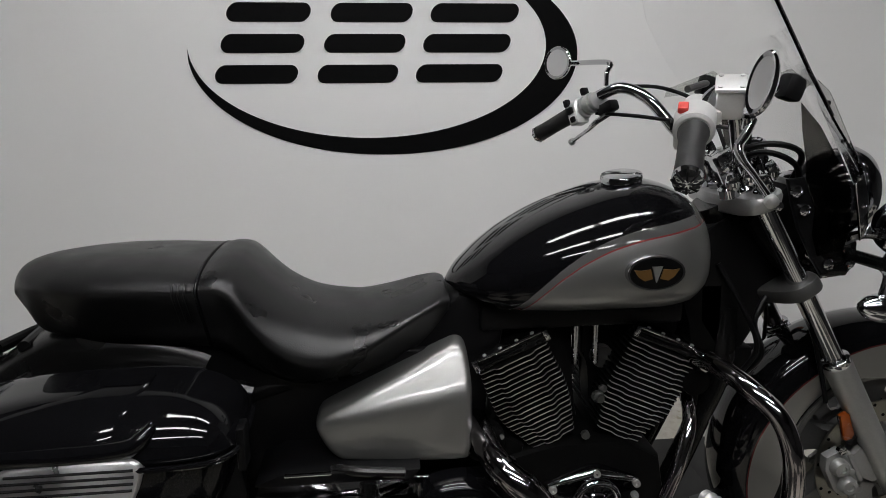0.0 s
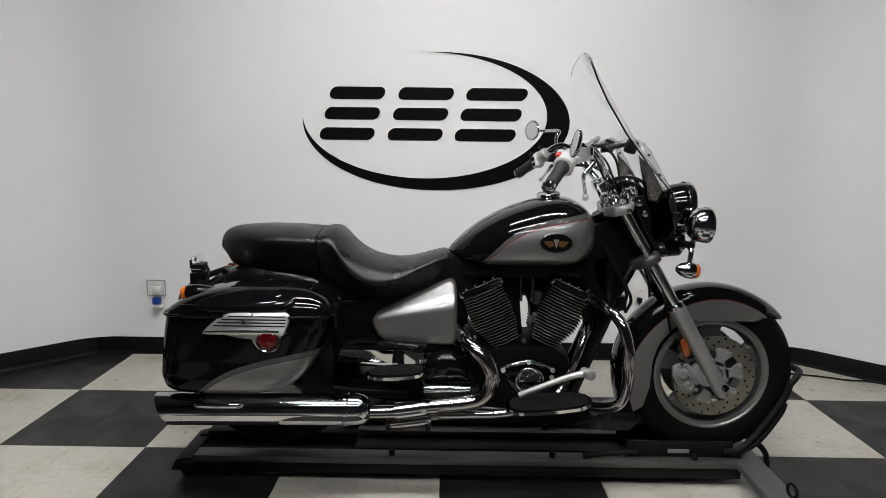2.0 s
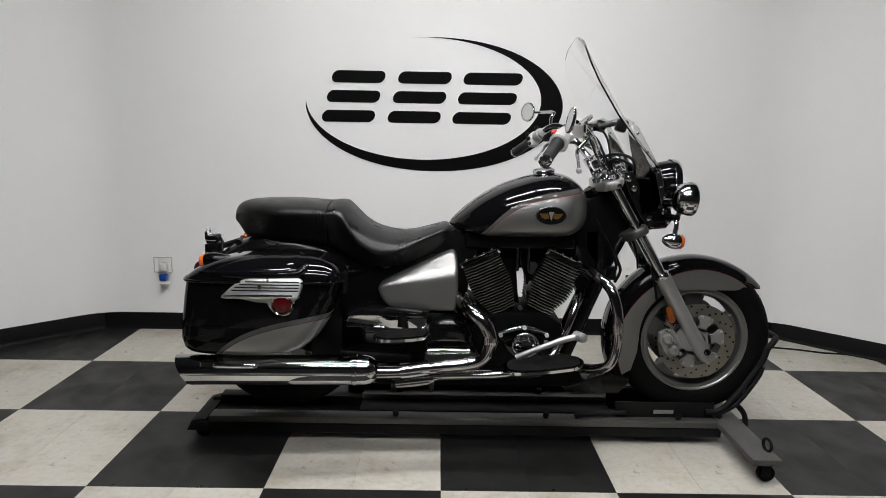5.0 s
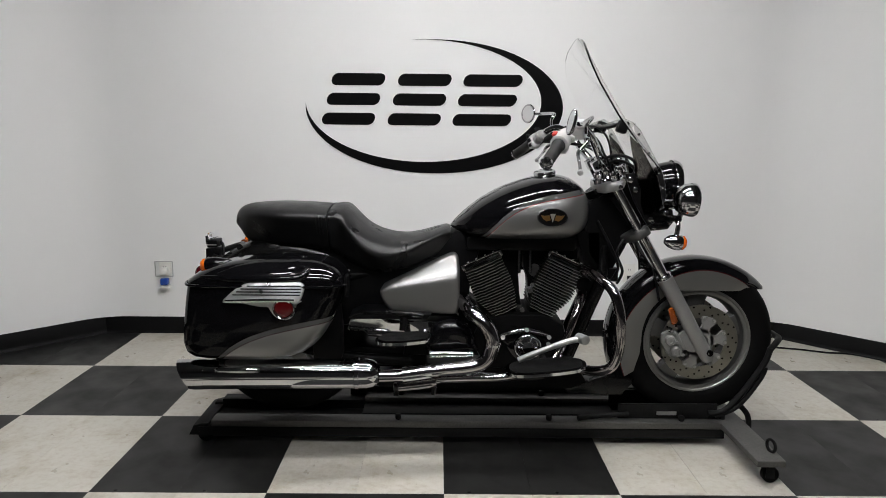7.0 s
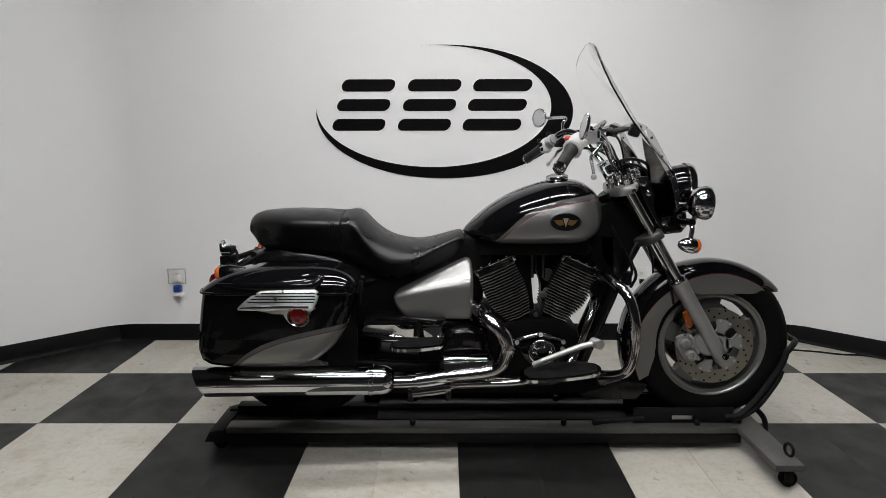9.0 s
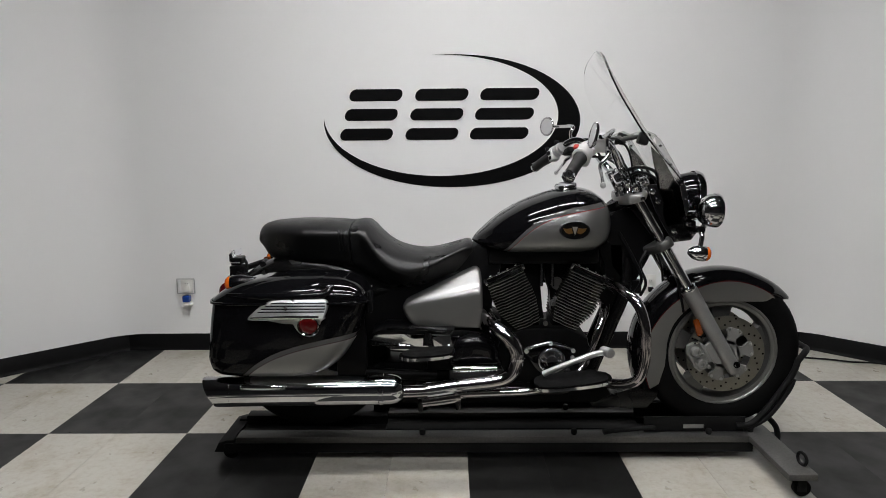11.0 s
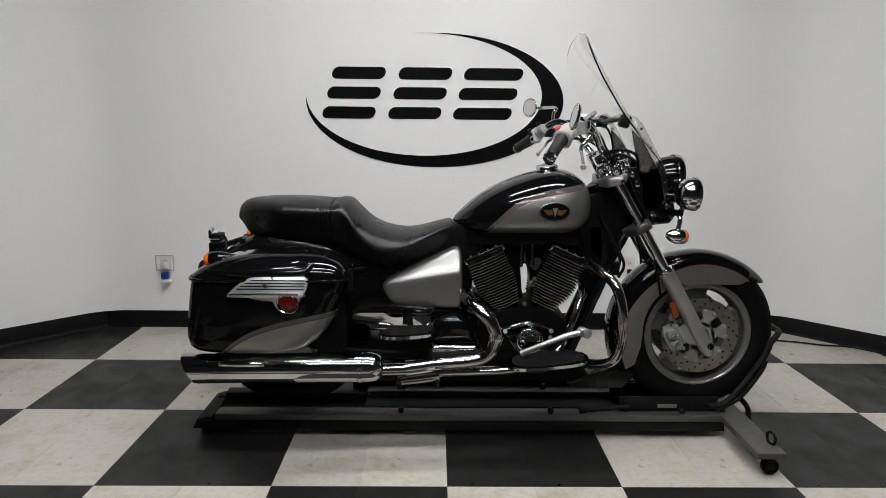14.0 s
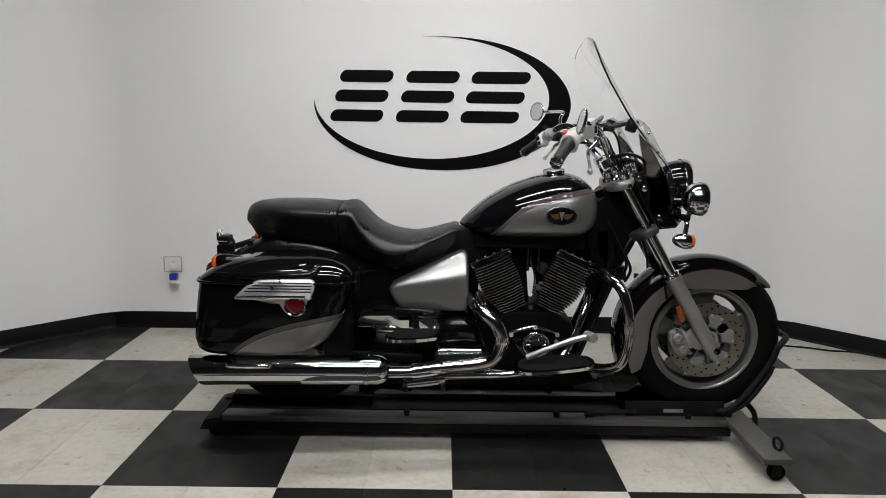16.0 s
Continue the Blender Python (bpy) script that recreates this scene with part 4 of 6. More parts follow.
part("oil_pan", merge(slab([(-0.30, 0.26), (-0.24, 0.238), (0.50, 0.238), (0.56, 0.27), (0.50, 0.37), (0.20, 0.38), (0.15, 0.312), (-0.20, 0.312)], YC - 0.115, YC + 0.115, 0.012), slab([(-0.40, 0.36), (-0.36, 0.315), (-0.07, 0.31), (-0.07, 0.36), (-0.12, 0.385), (-0.34, 0.40)], YC - 0.085, YC + 0.06, 0.012)), M_engine_black, bike, "black lower engine and frame")

# silver side covers
SC = [(-0.246, 0.630), (-0.240, 0.646), (-0.228, 0.657), (-0.170, 0.686), (-0.109, 0.715), (-0.050, 0.743), (0.008, 0.770), (0.030, 0.777), (0.046, 0.769), (0.053, 0.746), (0.056, 0.689), (0.056, 0.600), (0.051, 0.565), (0.036, 0.554), (-0.078, 0.556), (-0.186, 0.562), (-0.214, 0.572), (-0.234, 0.598)]


def lean(x, z):
    """How far the upper facet falls back from the crease that rises towards the engine."""
    d = z - 0.648 - 0.17 * (x + 0.24)
    return 0.80 * (d + math.sqrt(d * d + 0.00015)) / 2 + 0.04 * max(0, -x)


for side in (0, 1):
    b = pillow(SC, [(YC - 0.10, 0.99), (YC - 0.14, 1.0), (YC - 0.162, 0.985), (YC - 0.172, 0.955)] + [(YC - 0.180 + 0.004 * (k / 0.92) ** 6, k) for k in (0.92, 0.88, 0.84, 0.80, 0.76, 0.72, 0.68, 0.64, 0.60, 0.55, 0.50, 0.44, 0.38, 0.32, 0.26, 0.20, 0.14, 0.08, 0.03)], 4, lean)
    part("side_cover", far_side(b) if side else b, M_silver_paint, bike, "silver tapered side cover", 50)

# saddlebags
def level_ring(x0, x1, y0, y1, z, n=4.5, seg=56):
    """A level ring with well-rounded corners between two x and two y."""
    ring = []
    for q in range(seg):
        a = 2 * math.pi * (q + 0.5) / seg
        c, t = math.cos(a), math.sin(a)
        ring.append(((x0 + x1) / 2 + (x1 - x0) / 2 * math.copysign(abs(c) ** (2 / n), c), (y0 + y1) / 2 + (y1 - y0) / 2 * math.copysign(abs(t) ** (2 / n), t), z))
    return ring


BAG_X0 = [(0.434, -0.820), (0.438, -0.875), (0.446, -0.900), (0.460, -0.915), (0.495, -0.924), (0.560, -0.918), (0.640, -0.908), (0.703, -0.898)]
BAG_X1 = [(0.434, -0.640), (0.438, -0.575), (0.446, -0.530), (0.460, -0.492), (0.473, -0.472), (0.495, -0.449), (0.516, -0.431), (0.575, -0.395), (0.645, -0.364), (0.703, -0.347)]
BAG_Y0 = [(0.434, 0.150), (0.438, 0.122), (0.446, 0.108), (0.460, 0.099), (0.495, 0.092), (0.560, 0.089), (0.660, 0.089), (0.703, 0.092)]
LID_X0 = [(0.708, -0.900), (0.714, -0.897), (0.722, -0.887), (0.735, -0.869), (0.748, -0.846), (0.760, -0.817), (0.770, -0.782), (0.780, -0.728), (0.787, -0.668), (0.791, -0.605)]
LID_X1 = [(0.708, -0.346), (0.714, -0.347), (0.722, -0.351), (0.735, -0.358), (0.748, -0.368), (0.760, -0.382), (0.770, -0.398), (0.780, -0.424), (0.787, -0.455), (0.791, -0.500)]
LID_Y0 = [(0.708, 0.094), (0.714, 0.094), (0.722, 0.096), (0.735, 0.101), (0.748, 0.110), (0.760, 0.122), (0.770, 0.137), (0.780, 0.157), (0.787, 0.180), (0.791, 0.205)]
TRIM = [(-0.752, 0.657), (-0.748, 0.666), (-0.722, 0.690), (-0.694, 0.709), (-0.664, 0.719), (-0.60, 0.722), (-0.510, 0.723), (-0.488, 0.719), (-0.479, 0.707), (-0.483, 0.685), (-0.494, 0.660), (-0.505, 0.653), (-0.62, 0.653), (-0.740, 0.653)]
WING = [(-0.735, 0.660), (-0.64, 0.653), (-0.608, 0.643), (-0.594, 0.622), (-0.580, 0.604), (-0.562, 0.594), (-0.545, 0.592), (-0.525, 0.599), (-0.514, 0.618), (-0.507, 0.645), (-0.506, 0.660)]
for side in (0, 1):
    def s(b):
        return far_side(b) if side else b
    zb = [0.434, 0.438, 0.446, 0.460] + [0.48 + 0.223 * i / 14 for i in range(15)]
    bag = part("saddlebag", s(skin([level_ring(curve_at(BAG_X0, z), curve_at(BAG_X1, z), curve_at(BAG_Y0, z), 0.335, z) for z in zb])), M_bagpaint, bike, "hard saddlebag, gloss black with silver lower sweep", 50)
    zl = [0.708, 0.714, 0.722, 0.730, 0.738, 0.746, 0.753, 0.760, 0.766, 0.772, 0.777, 0.782, 0.786, 0.789, 0.791]
    part("lid", s(skin([level_ring(curve_at(LID_X0, z), curve_at(LID_X1, z), curve_at(LID_Y0, z), 0.34 - 0.6 * (curve_at(LID_Y0, z) - 0.094), z, 4.6) for z in zl])), M_black_paint, bag, "gloss black domed lid", 60)
    zk = [0.722, 0.726, 0.732, 0.740, 0.748, 0.756, 0.763, 0.770, 0.777, 0.783, 0.788, 0.792, 0.794]
    part("lid_crown", s(skin([level_ring(curve_at(LID_X0, min(z, 0.79)) + 0.045 + (0.02 if z < 0.725 else 0), -0.487 - 0.10 * (z - 0.76) ** 2 / 0.0016 * 0.12 - (0.02 if z < 0.725 else 0), curve_at(LID_Y0, min(z, 0.791)) - (0.0 if z < 0.725 else 0.0045), 0.31 - 0.5 * (curve_at(LID_Y0, min(z, 0.791)) - 0.094), z, 5.0) for z in zk])), M_black_paint, bag, "raised gloss black crown of the lid", 60)
    part("lid_lip", s(tube([(-0.896, 0.27, 0.7055), (-0.902, 0.20, 0.7055), (-0.895, 0.132, 0.7055), (-0.862, 0.101, 0.7055), (-0.78, 0.0895, 0.7055), (-0.60, 0.0880, 0.7055), (-0.43, 0.0900, 0.7055), (-0.376, 0.101, 0.7055), (-0.349, 0.132, 0.7055), (-0.343, 0.20, 0.7055), (-0.347, 0.27, 0.7055)], 0.0048, 10)), M_black_paint, bag, "gloss black lip along the lid joint")
    part("lid_ridge", s(tube([(-0.835, 0.114, 0.734), (-0.74, 0.1065, 0.728), (-0.60, 0.1030, 0.728), (-0.510, 0.1050, 0.732), (-0.482, 0.111, 0.745), (-0.468, 0.125, 0.763)], [0.004, 0.014, 0.016, 0.016, 0.014, 0.006], 16)), M_black_paint, bag, "moulded ridge round the lid's crown")
    tr = part("bag_trim", s(pillow(TRIM, [(0.10, 1.0), (0.086, 1.0), (0.080, 0.97), (0.078, 0.9), (0.078, 0.3)], 2, lambda x, z: 0.28 * (z - 0.69))), M_brushed, bag, "grooved bright metal trim plate")
    for z, x0, x1 in ((0.7095, -0.672, -0.490), (0.7000, -0.692, -0.489), (0.6905, -0.707, -0.490), (0.6810, -0.718, -0.492)):
        part("groove", s(tube([(x0, 0.0785 + 0.28 * (z - 0.69), z), (x1, 0.0785 + 0.28 * (z - 0.69), z)], 0.0024, 6, smooth=False)), M_plastic, tr)
    part("lower_band", s(tube([(-0.744, 0.072, 0.661), (-0.62, 0.070, 0.664), (-0.510, 0.071, 0.664)], [0.003, 0.0065, 0.0055], 10)), M_chrome, tr, "bright lower edge of the trim")
    part("trim_wing", s(pillow(WING, [(0.10, 1.0), (0.087, 1.0), (0.082, 0.95), (0.081, 0.4)], 3)), M_brushed, tr)
    part("reflector_rim", s(ring_shape([(0, 0.032), (0.0, 0.0365), (0.008, 0.0365), (0.011, 0.034), (0.009, 0.032)], (-0.548, 0.078, 0.634), (0, -1, 0), 36)), M_chrome, tr)
    part("round_reflector", s(turned([(0, 0.0315), (0.006, 0.0315), (0.010, 0.028), (0.013, 0.017), (0.014, 0.0)], (-0.548, 0.078, 0.634), (0, -1, 0), 32)), M_red, tr, "round red reflector")
    part("latch", s(box(-0.352, -0.338, 0.14, 0.18, 0.66, 0.735, 0.004)), M_plastic, bag)

# exhaust
muffler = part("muffler", turned([(0, 0.050), (0.004, 0.053), (0.55, 0.053), (0.585, 0.053), (0.588, 0.056), (0.600, 0.056), (0.603, 0.053), (0.630, 0.0525), (0.650, 0.048), (0.664, 0.039), (0.671, 0.030), (0.674, 0.022)], (-0.925 + 0.02, 0.15, 0.370), (1, 0, 0.012), 40), M_chrome, bike, "long chrome muffler")
bm = ring_shape([(0, 0.054), (0.10, 0.054), (0.10, 0.050), (0.0, 0.049)], (-0.945, 0.15, 0.370), (1, 0, 0.012), 40)
for v in bm.verts:
    if v.co.x < -0.90:
        v.co.x += max(0.0, (0.424 - v.co.z)) * 0.55
part("muffler_tip", bm, M_chrome, muffler, "slash-cut chrome tip")
part("muffler_bore", turned([(0, 0.045), (0.002, 0.045)], (-0.86, 0.15, 0.370), (1, 0, 0), 24), M_engine_black, muffler)
part("muffler_bracket", tube([(-0.80, 0.108, 0.402), (-0.785, 0.098, 0.406), (-0.72, 0.095, 0.407), (-0.66, 0.098, 0.406), (-0.645, 0.108, 0.402)], [0.006, 0.010, 0.011, 0.010, 0.006], 12), M_chrome, muffler)
part("rear_exhaust_pipe", tube([(-0.27, 0.15, 0.368), (-0.153, 0.155, 0.370), (-0.051, 0.16, 0.384), (0.02, 0.16, 0.392), (0.078, 0.16, 0.399), (0.128, 0.16, 0.412), (0.158, 0.162, 0.442), (0.169, 0.165, 0.497), (0.148, 0.17, 0.549), (0.108, 0.19, 0.581), (0.080, 0.235, 0.600), (0.072, 0.30, 0.607), (0.072, 0.37, 0.600)], [0.021, 0.021, 0.022, 0.023, 0.024, 0.025, 0.027, 0.028, 0.027, 0.025, 0.024, 0.024], 20), M_pipe, bike, "curved chrome exhaust pipe")
part("pipe_sleeve", tube([(-0.150, 0.155, 0.372), (-0.10, 0.157, 0.378), (-0.048, 0.16, 0.386)], 0.0265, 20), M_chrome, bike, "chrome sleeve over the pipe joint")
for p, q in (((0.133, 0.178, 0.5640), (0.126, 0.181, 0.5700)), ((0.100, 0.200, 0.5870), (0.094, 0.208, 0.5910)), ((0.170, 0.165, 0.480), (0.1705, 0.165, 0.488))):
    part("shield_band", tube([p, q], 0.0288, 20, smooth=False), M_chrome, bike)
part("front_exhaust_pipe", tube([(0.535, 0.42, 0.635), (0.510, 0.335, 0.590), (0.480, 0.30, 0.525), (0.453, 0.288, 0.462), (0.420, 0.272, 0.405), (0.36, 0.23, 0.373), (0.229, 0.19, 0.354), (0.10, 0.18, 0.351), (-0.02, 0.18, 0.346), (-0.10, 0.18, 0.335), (-0.16, 0.18, 0.322)], 0.0145, 18), M_pipe, bike, "chrome exhaust pipe from front cylinder")
part("heat_shield", merge(tube([(-0.055, 0.195, 0.434), (0.10, 0.195, 0.436)], 0.013, 14, smooth=False)), M_chrome, bike, "chrome heat shield tube")
part("exhaust_collector", tube([(-0.168, 0.18, 0.318), (-0.10, 0.18, 0.328), (-0.03, 0.18, 0.338)], [0.019, 0.022, 0.020], 16), M_pipe, bike)
for x, z in ((-0.175, 0.310), (-0.039, 0.315)):
    part("pipe_bracket", box(x - 0.010, x + 0.010, 0.165, 0.200, z - 0.025, z + 0.020, 0.004), M_frame_black, bike)


# floorboards
def floorboard(name, outline, tilt, cx, z0, label):
    fb = []
    for y0, y1, sc, m, nm in ((0, -0.011, 1.0, M_chrome, "board"), (0.0055, 0.001, 0.90, M_pad, "rubber_pad")):
        c = Vector((sum(p[0] for p in outline) / len(outline), sum(p[1] for p in outline) / len(outline), 0))
        pts = [c + (p - c) * sc for p in spline([(x, y, 0) for x, y in outline], 5, True)]
        bm = skin([[(p.x, p.y, z0 + y1 + (p.x - cx) * tilt) for p in pts], [(p.x, p.y, z0 + y0 + (p.x - cx) * tilt) for p in pts]])
        rim = [e for e in bm.edges if len(e.link_faces) == 2 and any(len(f.verts) > 4 for f in e.link_faces)]
        bmesh.ops.bevel(bm, geom=rim, offset=0.003, segments=2, affect="EDGES")
        fb.append((bm, m, nm))
    return fb


for side in (0, 1):
    for name, outline, tilt, cx, z0, lab in (("front_floorboard", [(0.222, 0.20), (0.232, 0.145), (0.267, 0.12), (0.337, 0.112), (0.430, 0.115), (0.486, 0.13), (0.510, 0.17), (0.503, 0.225), (0.452, 0.26), (0.307, 0.262), (0.242, 0.25)], 0.10, 0.365, 0.396, "long rubber-topped rider footboard with chrome edge"),
                                             ("rear_floorboard", [(-0.248, 0.17), (-0.235, 0.135), (-0.20, 0.115), (-0.13, 0.112), (-0.07, 0.125), (-0.052, 0.15), (-0.052, 0.20), (-0.08, 0.225), (-0.17, 0.228), (-0.23, 0.21)], 0.06, -0.15, 0.505, "rubber-topped passenger footboard with chrome edge")):
        (b1, m1, _), (b2, m2, n2) = floorboard(name, outline, tilt, cx, z0, lab)
        ob = part(name, far_side(b1) if side else b1, m1, bike, lab)
        part(n2, far_side(b2) if side else b2, m2, ob)
        zb = z0 + 0.03
        arm = tube([(cx + 0.02, 0.20, z0 - 0.008), (cx + 0.01, 0.28, z0 - 0.002), (cx, 0.37, zb)], 0.012, 10)
        part("mount", far_side(arm) if side else arm, M_frame_black, ob)
pedal = part("brake_pedal", tube([(0.270, 0.205, 0.412), (0.300, 0.20, 0.428), (0.36, 0.195, 0.455), (0.434, 0.19, 0.486), (0.478, 0.185, 0.500)], [0.011, 0.010, 0.010, 0.011, 0.011], 14), M_satin, bike, "polished brake pedal arm")
part("pedal_tip", turned([(-0.03, 0.010), (-0.026, 0.017), (-0.018, 0.0145), (-0.012, 0.018), (-0.004, 0.0145), (0.002, 0.018), (0.010, 0.0145), (0.016, 0.018), (0.026, 0.017), (0.03, 0.010)], (0.492, 0.18, 0.502), (0.25, -0.9, 0.1), 20), M_satin, pedal, "ribbed metal pedal tip")
part("step_bracket", merge(tube([(-0.215, 0.28, 0.565), (-0.15, 0.26, 0.567), (-0.08, 0.26, 0.560)], 0.010, 10), tube([(-0.15, 0.22, 0.515), (-0.148, 0.235, 0.56)], 0.016, 10, smooth=False)), M_frame_black, bike)

# engine guards
for side in (0, 1):
    b = tube([(0.522, 0.39, 0.715), (0.541, 0.30, 0.722), (0.566, 0.23, 0.708), (0.597, 0.18, 0.674), (0.614, 0.155, 0.612), (0.620, 0.15, 0.54), (0.619, 0.155, 0.468), (0.604, 0.17, 0.405), (0.575, 0.21, 0.372), (0.53, 0.28, 0.348), (0.47, 0.38, 0.33)], 0.019, 18)
    g = part("engine_guard", far_side(b) if side else b, M_pipe, bike, "chrome tubular engine guard")
    b = turned([(0, 0.0215), (0.015, 0.0215)], (0.531, 0.345, 0.719), (0.2, -0.9, 0.05), 16)
    part("guard_clamp", far_side(b) if side else b, M_chrome, g)
part("horn_cover", merge(box(0.515, 0.545, YC - 0.10, YC - 0.07, 0.60, 0.69, 0.006), turned([(0, 0.03), (0.012, 0.028), (0.016, 0.0)], (0.53, YC - 0.10, 0.66), (0, -1, 0), 18)), M_engine_black, bike)

# handlebar and controls
HB = [(0.320, 0.050, 1.134), (0.352, 0.110, 1.166), (0.384, 0.170, 1.196), (0.425, 0.215, 1.235), (0.468, 0.240, 1.250), (0.512, 0.290, 1.222), (0.553, 0.340, 1.160), (0.584, 0.392, 1.118), (0.578, 0.425, 1.113), (0.577, YC, 1.113)]
HB = HB + [(x, 2 * YC - y, z) for x, y, z in HB[-2::-1]]
bar_ob = part("handlebar", tube(HB, 0.0135, 16), M_chrome, bike, "wide chrome pull-back handlebar")
for sgn in (-1, 1):
    part("riser", turned([(0.0, 0.034), (0.008, 0.034), (0.014, 0.026), (0.020, 0.0215), (0.060, 0.0205), (0.062, 0.018)], (0.612, YC + sgn * 0.05, 1.048), (-0.50, 0, 0.87), 24), M_chrome, bar_ob)
for side in (0, 1):
    def s(b):
        return far_side(b) if side else b
    gd = Vector((0.067, 0.127, 0.066)).normalized()
    g0 = Vector((0.314, 0.042, 1.128))
    grip = part("grip", s(turned([(0.012, 0.018), (0.018, 0.0205), (0.06, 0.0198), (0.130, 0.0205), (0.138, 0.024), (0.143, 0.024), (0.145, 0.014)], g0, gd, 24)), M_grip, bar_ob, "black rubber hand grip")
    part("grip_end", s(turned([(-0.004, 0.0), (-0.002, 0.012), (0.004, 0.0205), (0.014, 0.0220), (0.018, 0.019)], g0, gd, 24)), M_chrome, grip, "chrome grip end cap")
    sd, up = Vector((gd.y, -gd.x, 0)).normalized(), gd.cross(Vector((gd.y, -gd.x, 0))).normalized()
    if up.z < 0:
        up = -up
    for k in range(8):
        a = 2 * math.pi * k / 8
        q = sd * math.cos(a) + up * math.sin(a)
        part("end_rib", s(tube([g0 + q * 0.006 - gd * 0.0040, g0 + q * 0.0185 + gd * 0.0010, g0 + q * 0.0216 + gd * 0.008], 0.0016, 6, smooth=False)), M_rubber, grip)

    def block(a0, a1, u0, u1, v0, v1, bevel=0.004):
        """A bevelled block along the bar: from a0 to a1 along it, u across and v upwards."""
        b = box(u0, u1, a0, a1, v0, v1, bevel)
        mm = Matrix((sd, gd, up)).transposed().to_4x4()
        bmesh.ops.transform(b, matrix=Matrix.Translation(g0) @ mm, verts=b.verts[:])
        return b

    if not side:
        h = part("switch_housing", s(merge(turned([(0.146, 0.026), (0.150, 0.0315), (0.192, 0.0325), (0.199, 0.029), (0.203, 0.018)], g0, gd, 28), block(0.152, 0.196, -0.030, 0.020, -0.040, -0.010, 0.008))), M_housing, bar_ob, "pale silver switch housing")
        part("kill_switch", s(block(0.158, 0.182, -0.026, -0.010, 0.024, 0.035, 0.003)), M_redlabel, h, "red stop switch")
        part("switch_button", s(block(0.160, 0.176, -0.036, -0.026, -0.006, 0.008, 0.002)), M_plastic, h)
        mc = part("master_cylinder", s(merge(block(0.206, 0.258, 0.028, 0.070, -0.012, 0.036, 0.006), block(0.200, 0.250, -0.010, 0.040, -0.020, 0.008, 0.008), turned([(0.204, 0.020), (0.206, 0.023), (0.232, 0.023), (0.236, 0.019)], g0, gd, 24))), M_housing, bar_ob, "silver fluid reservoir on its clamp")
        part("reservoir_lid", s(block(0.203, 0.261, 0.025, 0.073, 0.0362, 0.044, 0.003)), M_housing, mc)
        for a in (0.211, 0.253):
            for u in (0.033, 0.065):
                part("lid_screw", s(turned([(0, 0.004), (0.002, 0.004), (0.003, 0.0)], g0 + gd * a + sd * u + up * 0.044, up, 10)), M_satin, mc)
        part("lever_pivot", s(turned([(-0.012, 0.0), (-0.011, 0.010), (0.011, 0.010), (0.012, 0.0)], (0.474, 0.176, 1.202), up, 16)), M_chrome, mc)
    else:
        h = part("switch_housing", s(merge(turned([(0.146, 0.024), (0.150, 0.028), (0.178, 0.028), (0.182, 0.023)], g0, gd, 26), block(0.150, 0.180, -0.030, 0.010, -0.036, -0.006, 0.005))), M_housing, bar_ob, "pale silver switch housing")
        for a0, a1, u0, u1, v0, v1 in ((0.146, 0.160, -0.030, -0.016, 0.014, 0.032), (0.154, 0.172, -0.036, -0.026, -0.008, 0.008), (0.160, 0.174, -0.036, -0.028, -0.030, -0.016), (0.190, 0.202, -0.010, 0.010, 0.026, 0.044)):
            part("switch_button", s(block(a0, a1, u0, u1, v0, v1, 0.003)), M_plastic, h)
        part("clutch_perch", s(merge(*[turned([(a, 0.017), (a + 0.001, r), (a + 0.009, r), (a + 0.010, 0.017)], g0, gd, 22) for a, r in ((0.183, 0.025), (0.194, 0.022), (0.205, 0.025), (0.217, 0.021))], block(0.186, 0.226, 0.006, 0.040, -0.012, 0.012, 0.005))), M_satin, bar_ob, "polished clutch lever perch")
        part("cable_block", s(block(0.215, 0.262, 0.000, 0.030, -0.038, -0.012, 0.006)), M_plastic, bar_ob)
    part("lever", s(tube([(0.480, 0.172, 1.206), (0.462, 0.158, 1.186), (0.440, 0.138, 1.166), (0.434, 0.110, 1.148), (0.428, 0.060, 1.128), (0.421, 0.012, 1.108)], [0.006, 0.0075, 0.0075, 0.006, 0.005, 0.0055], 12)), M_chrome, bar_ob, "polished lever")
    part("lever_ball", s(turned([(-0.009, 0.0), (-0.008, 0.005), (-0.004, 0.0095), (0.004, 0.0095), (0.008, 0.006), (0.009, 0.0)], (0.420, 0.008, 1.106), (0.1, 0.9, 0.3), 16)), M_satin, bar_ob)
    for pts in ([(0.468, 0.205, 1.252), (0.535, 0.300, 1.250), (0.600, 0.385, 1.205), (0.635, 0.430, 1.10), (0.665, 0.430, 0.96)], [(0.412, 0.215, 1.192), (0.500, 0.315, 1.186), (0.580, 0.390, 1.165), (0.625, 0.420, 1.09), (0.650, 0.425, 0.98)]):
        part("cable", s(tube(pts, 0.0043, 8)), M_plastic, bar_ob)
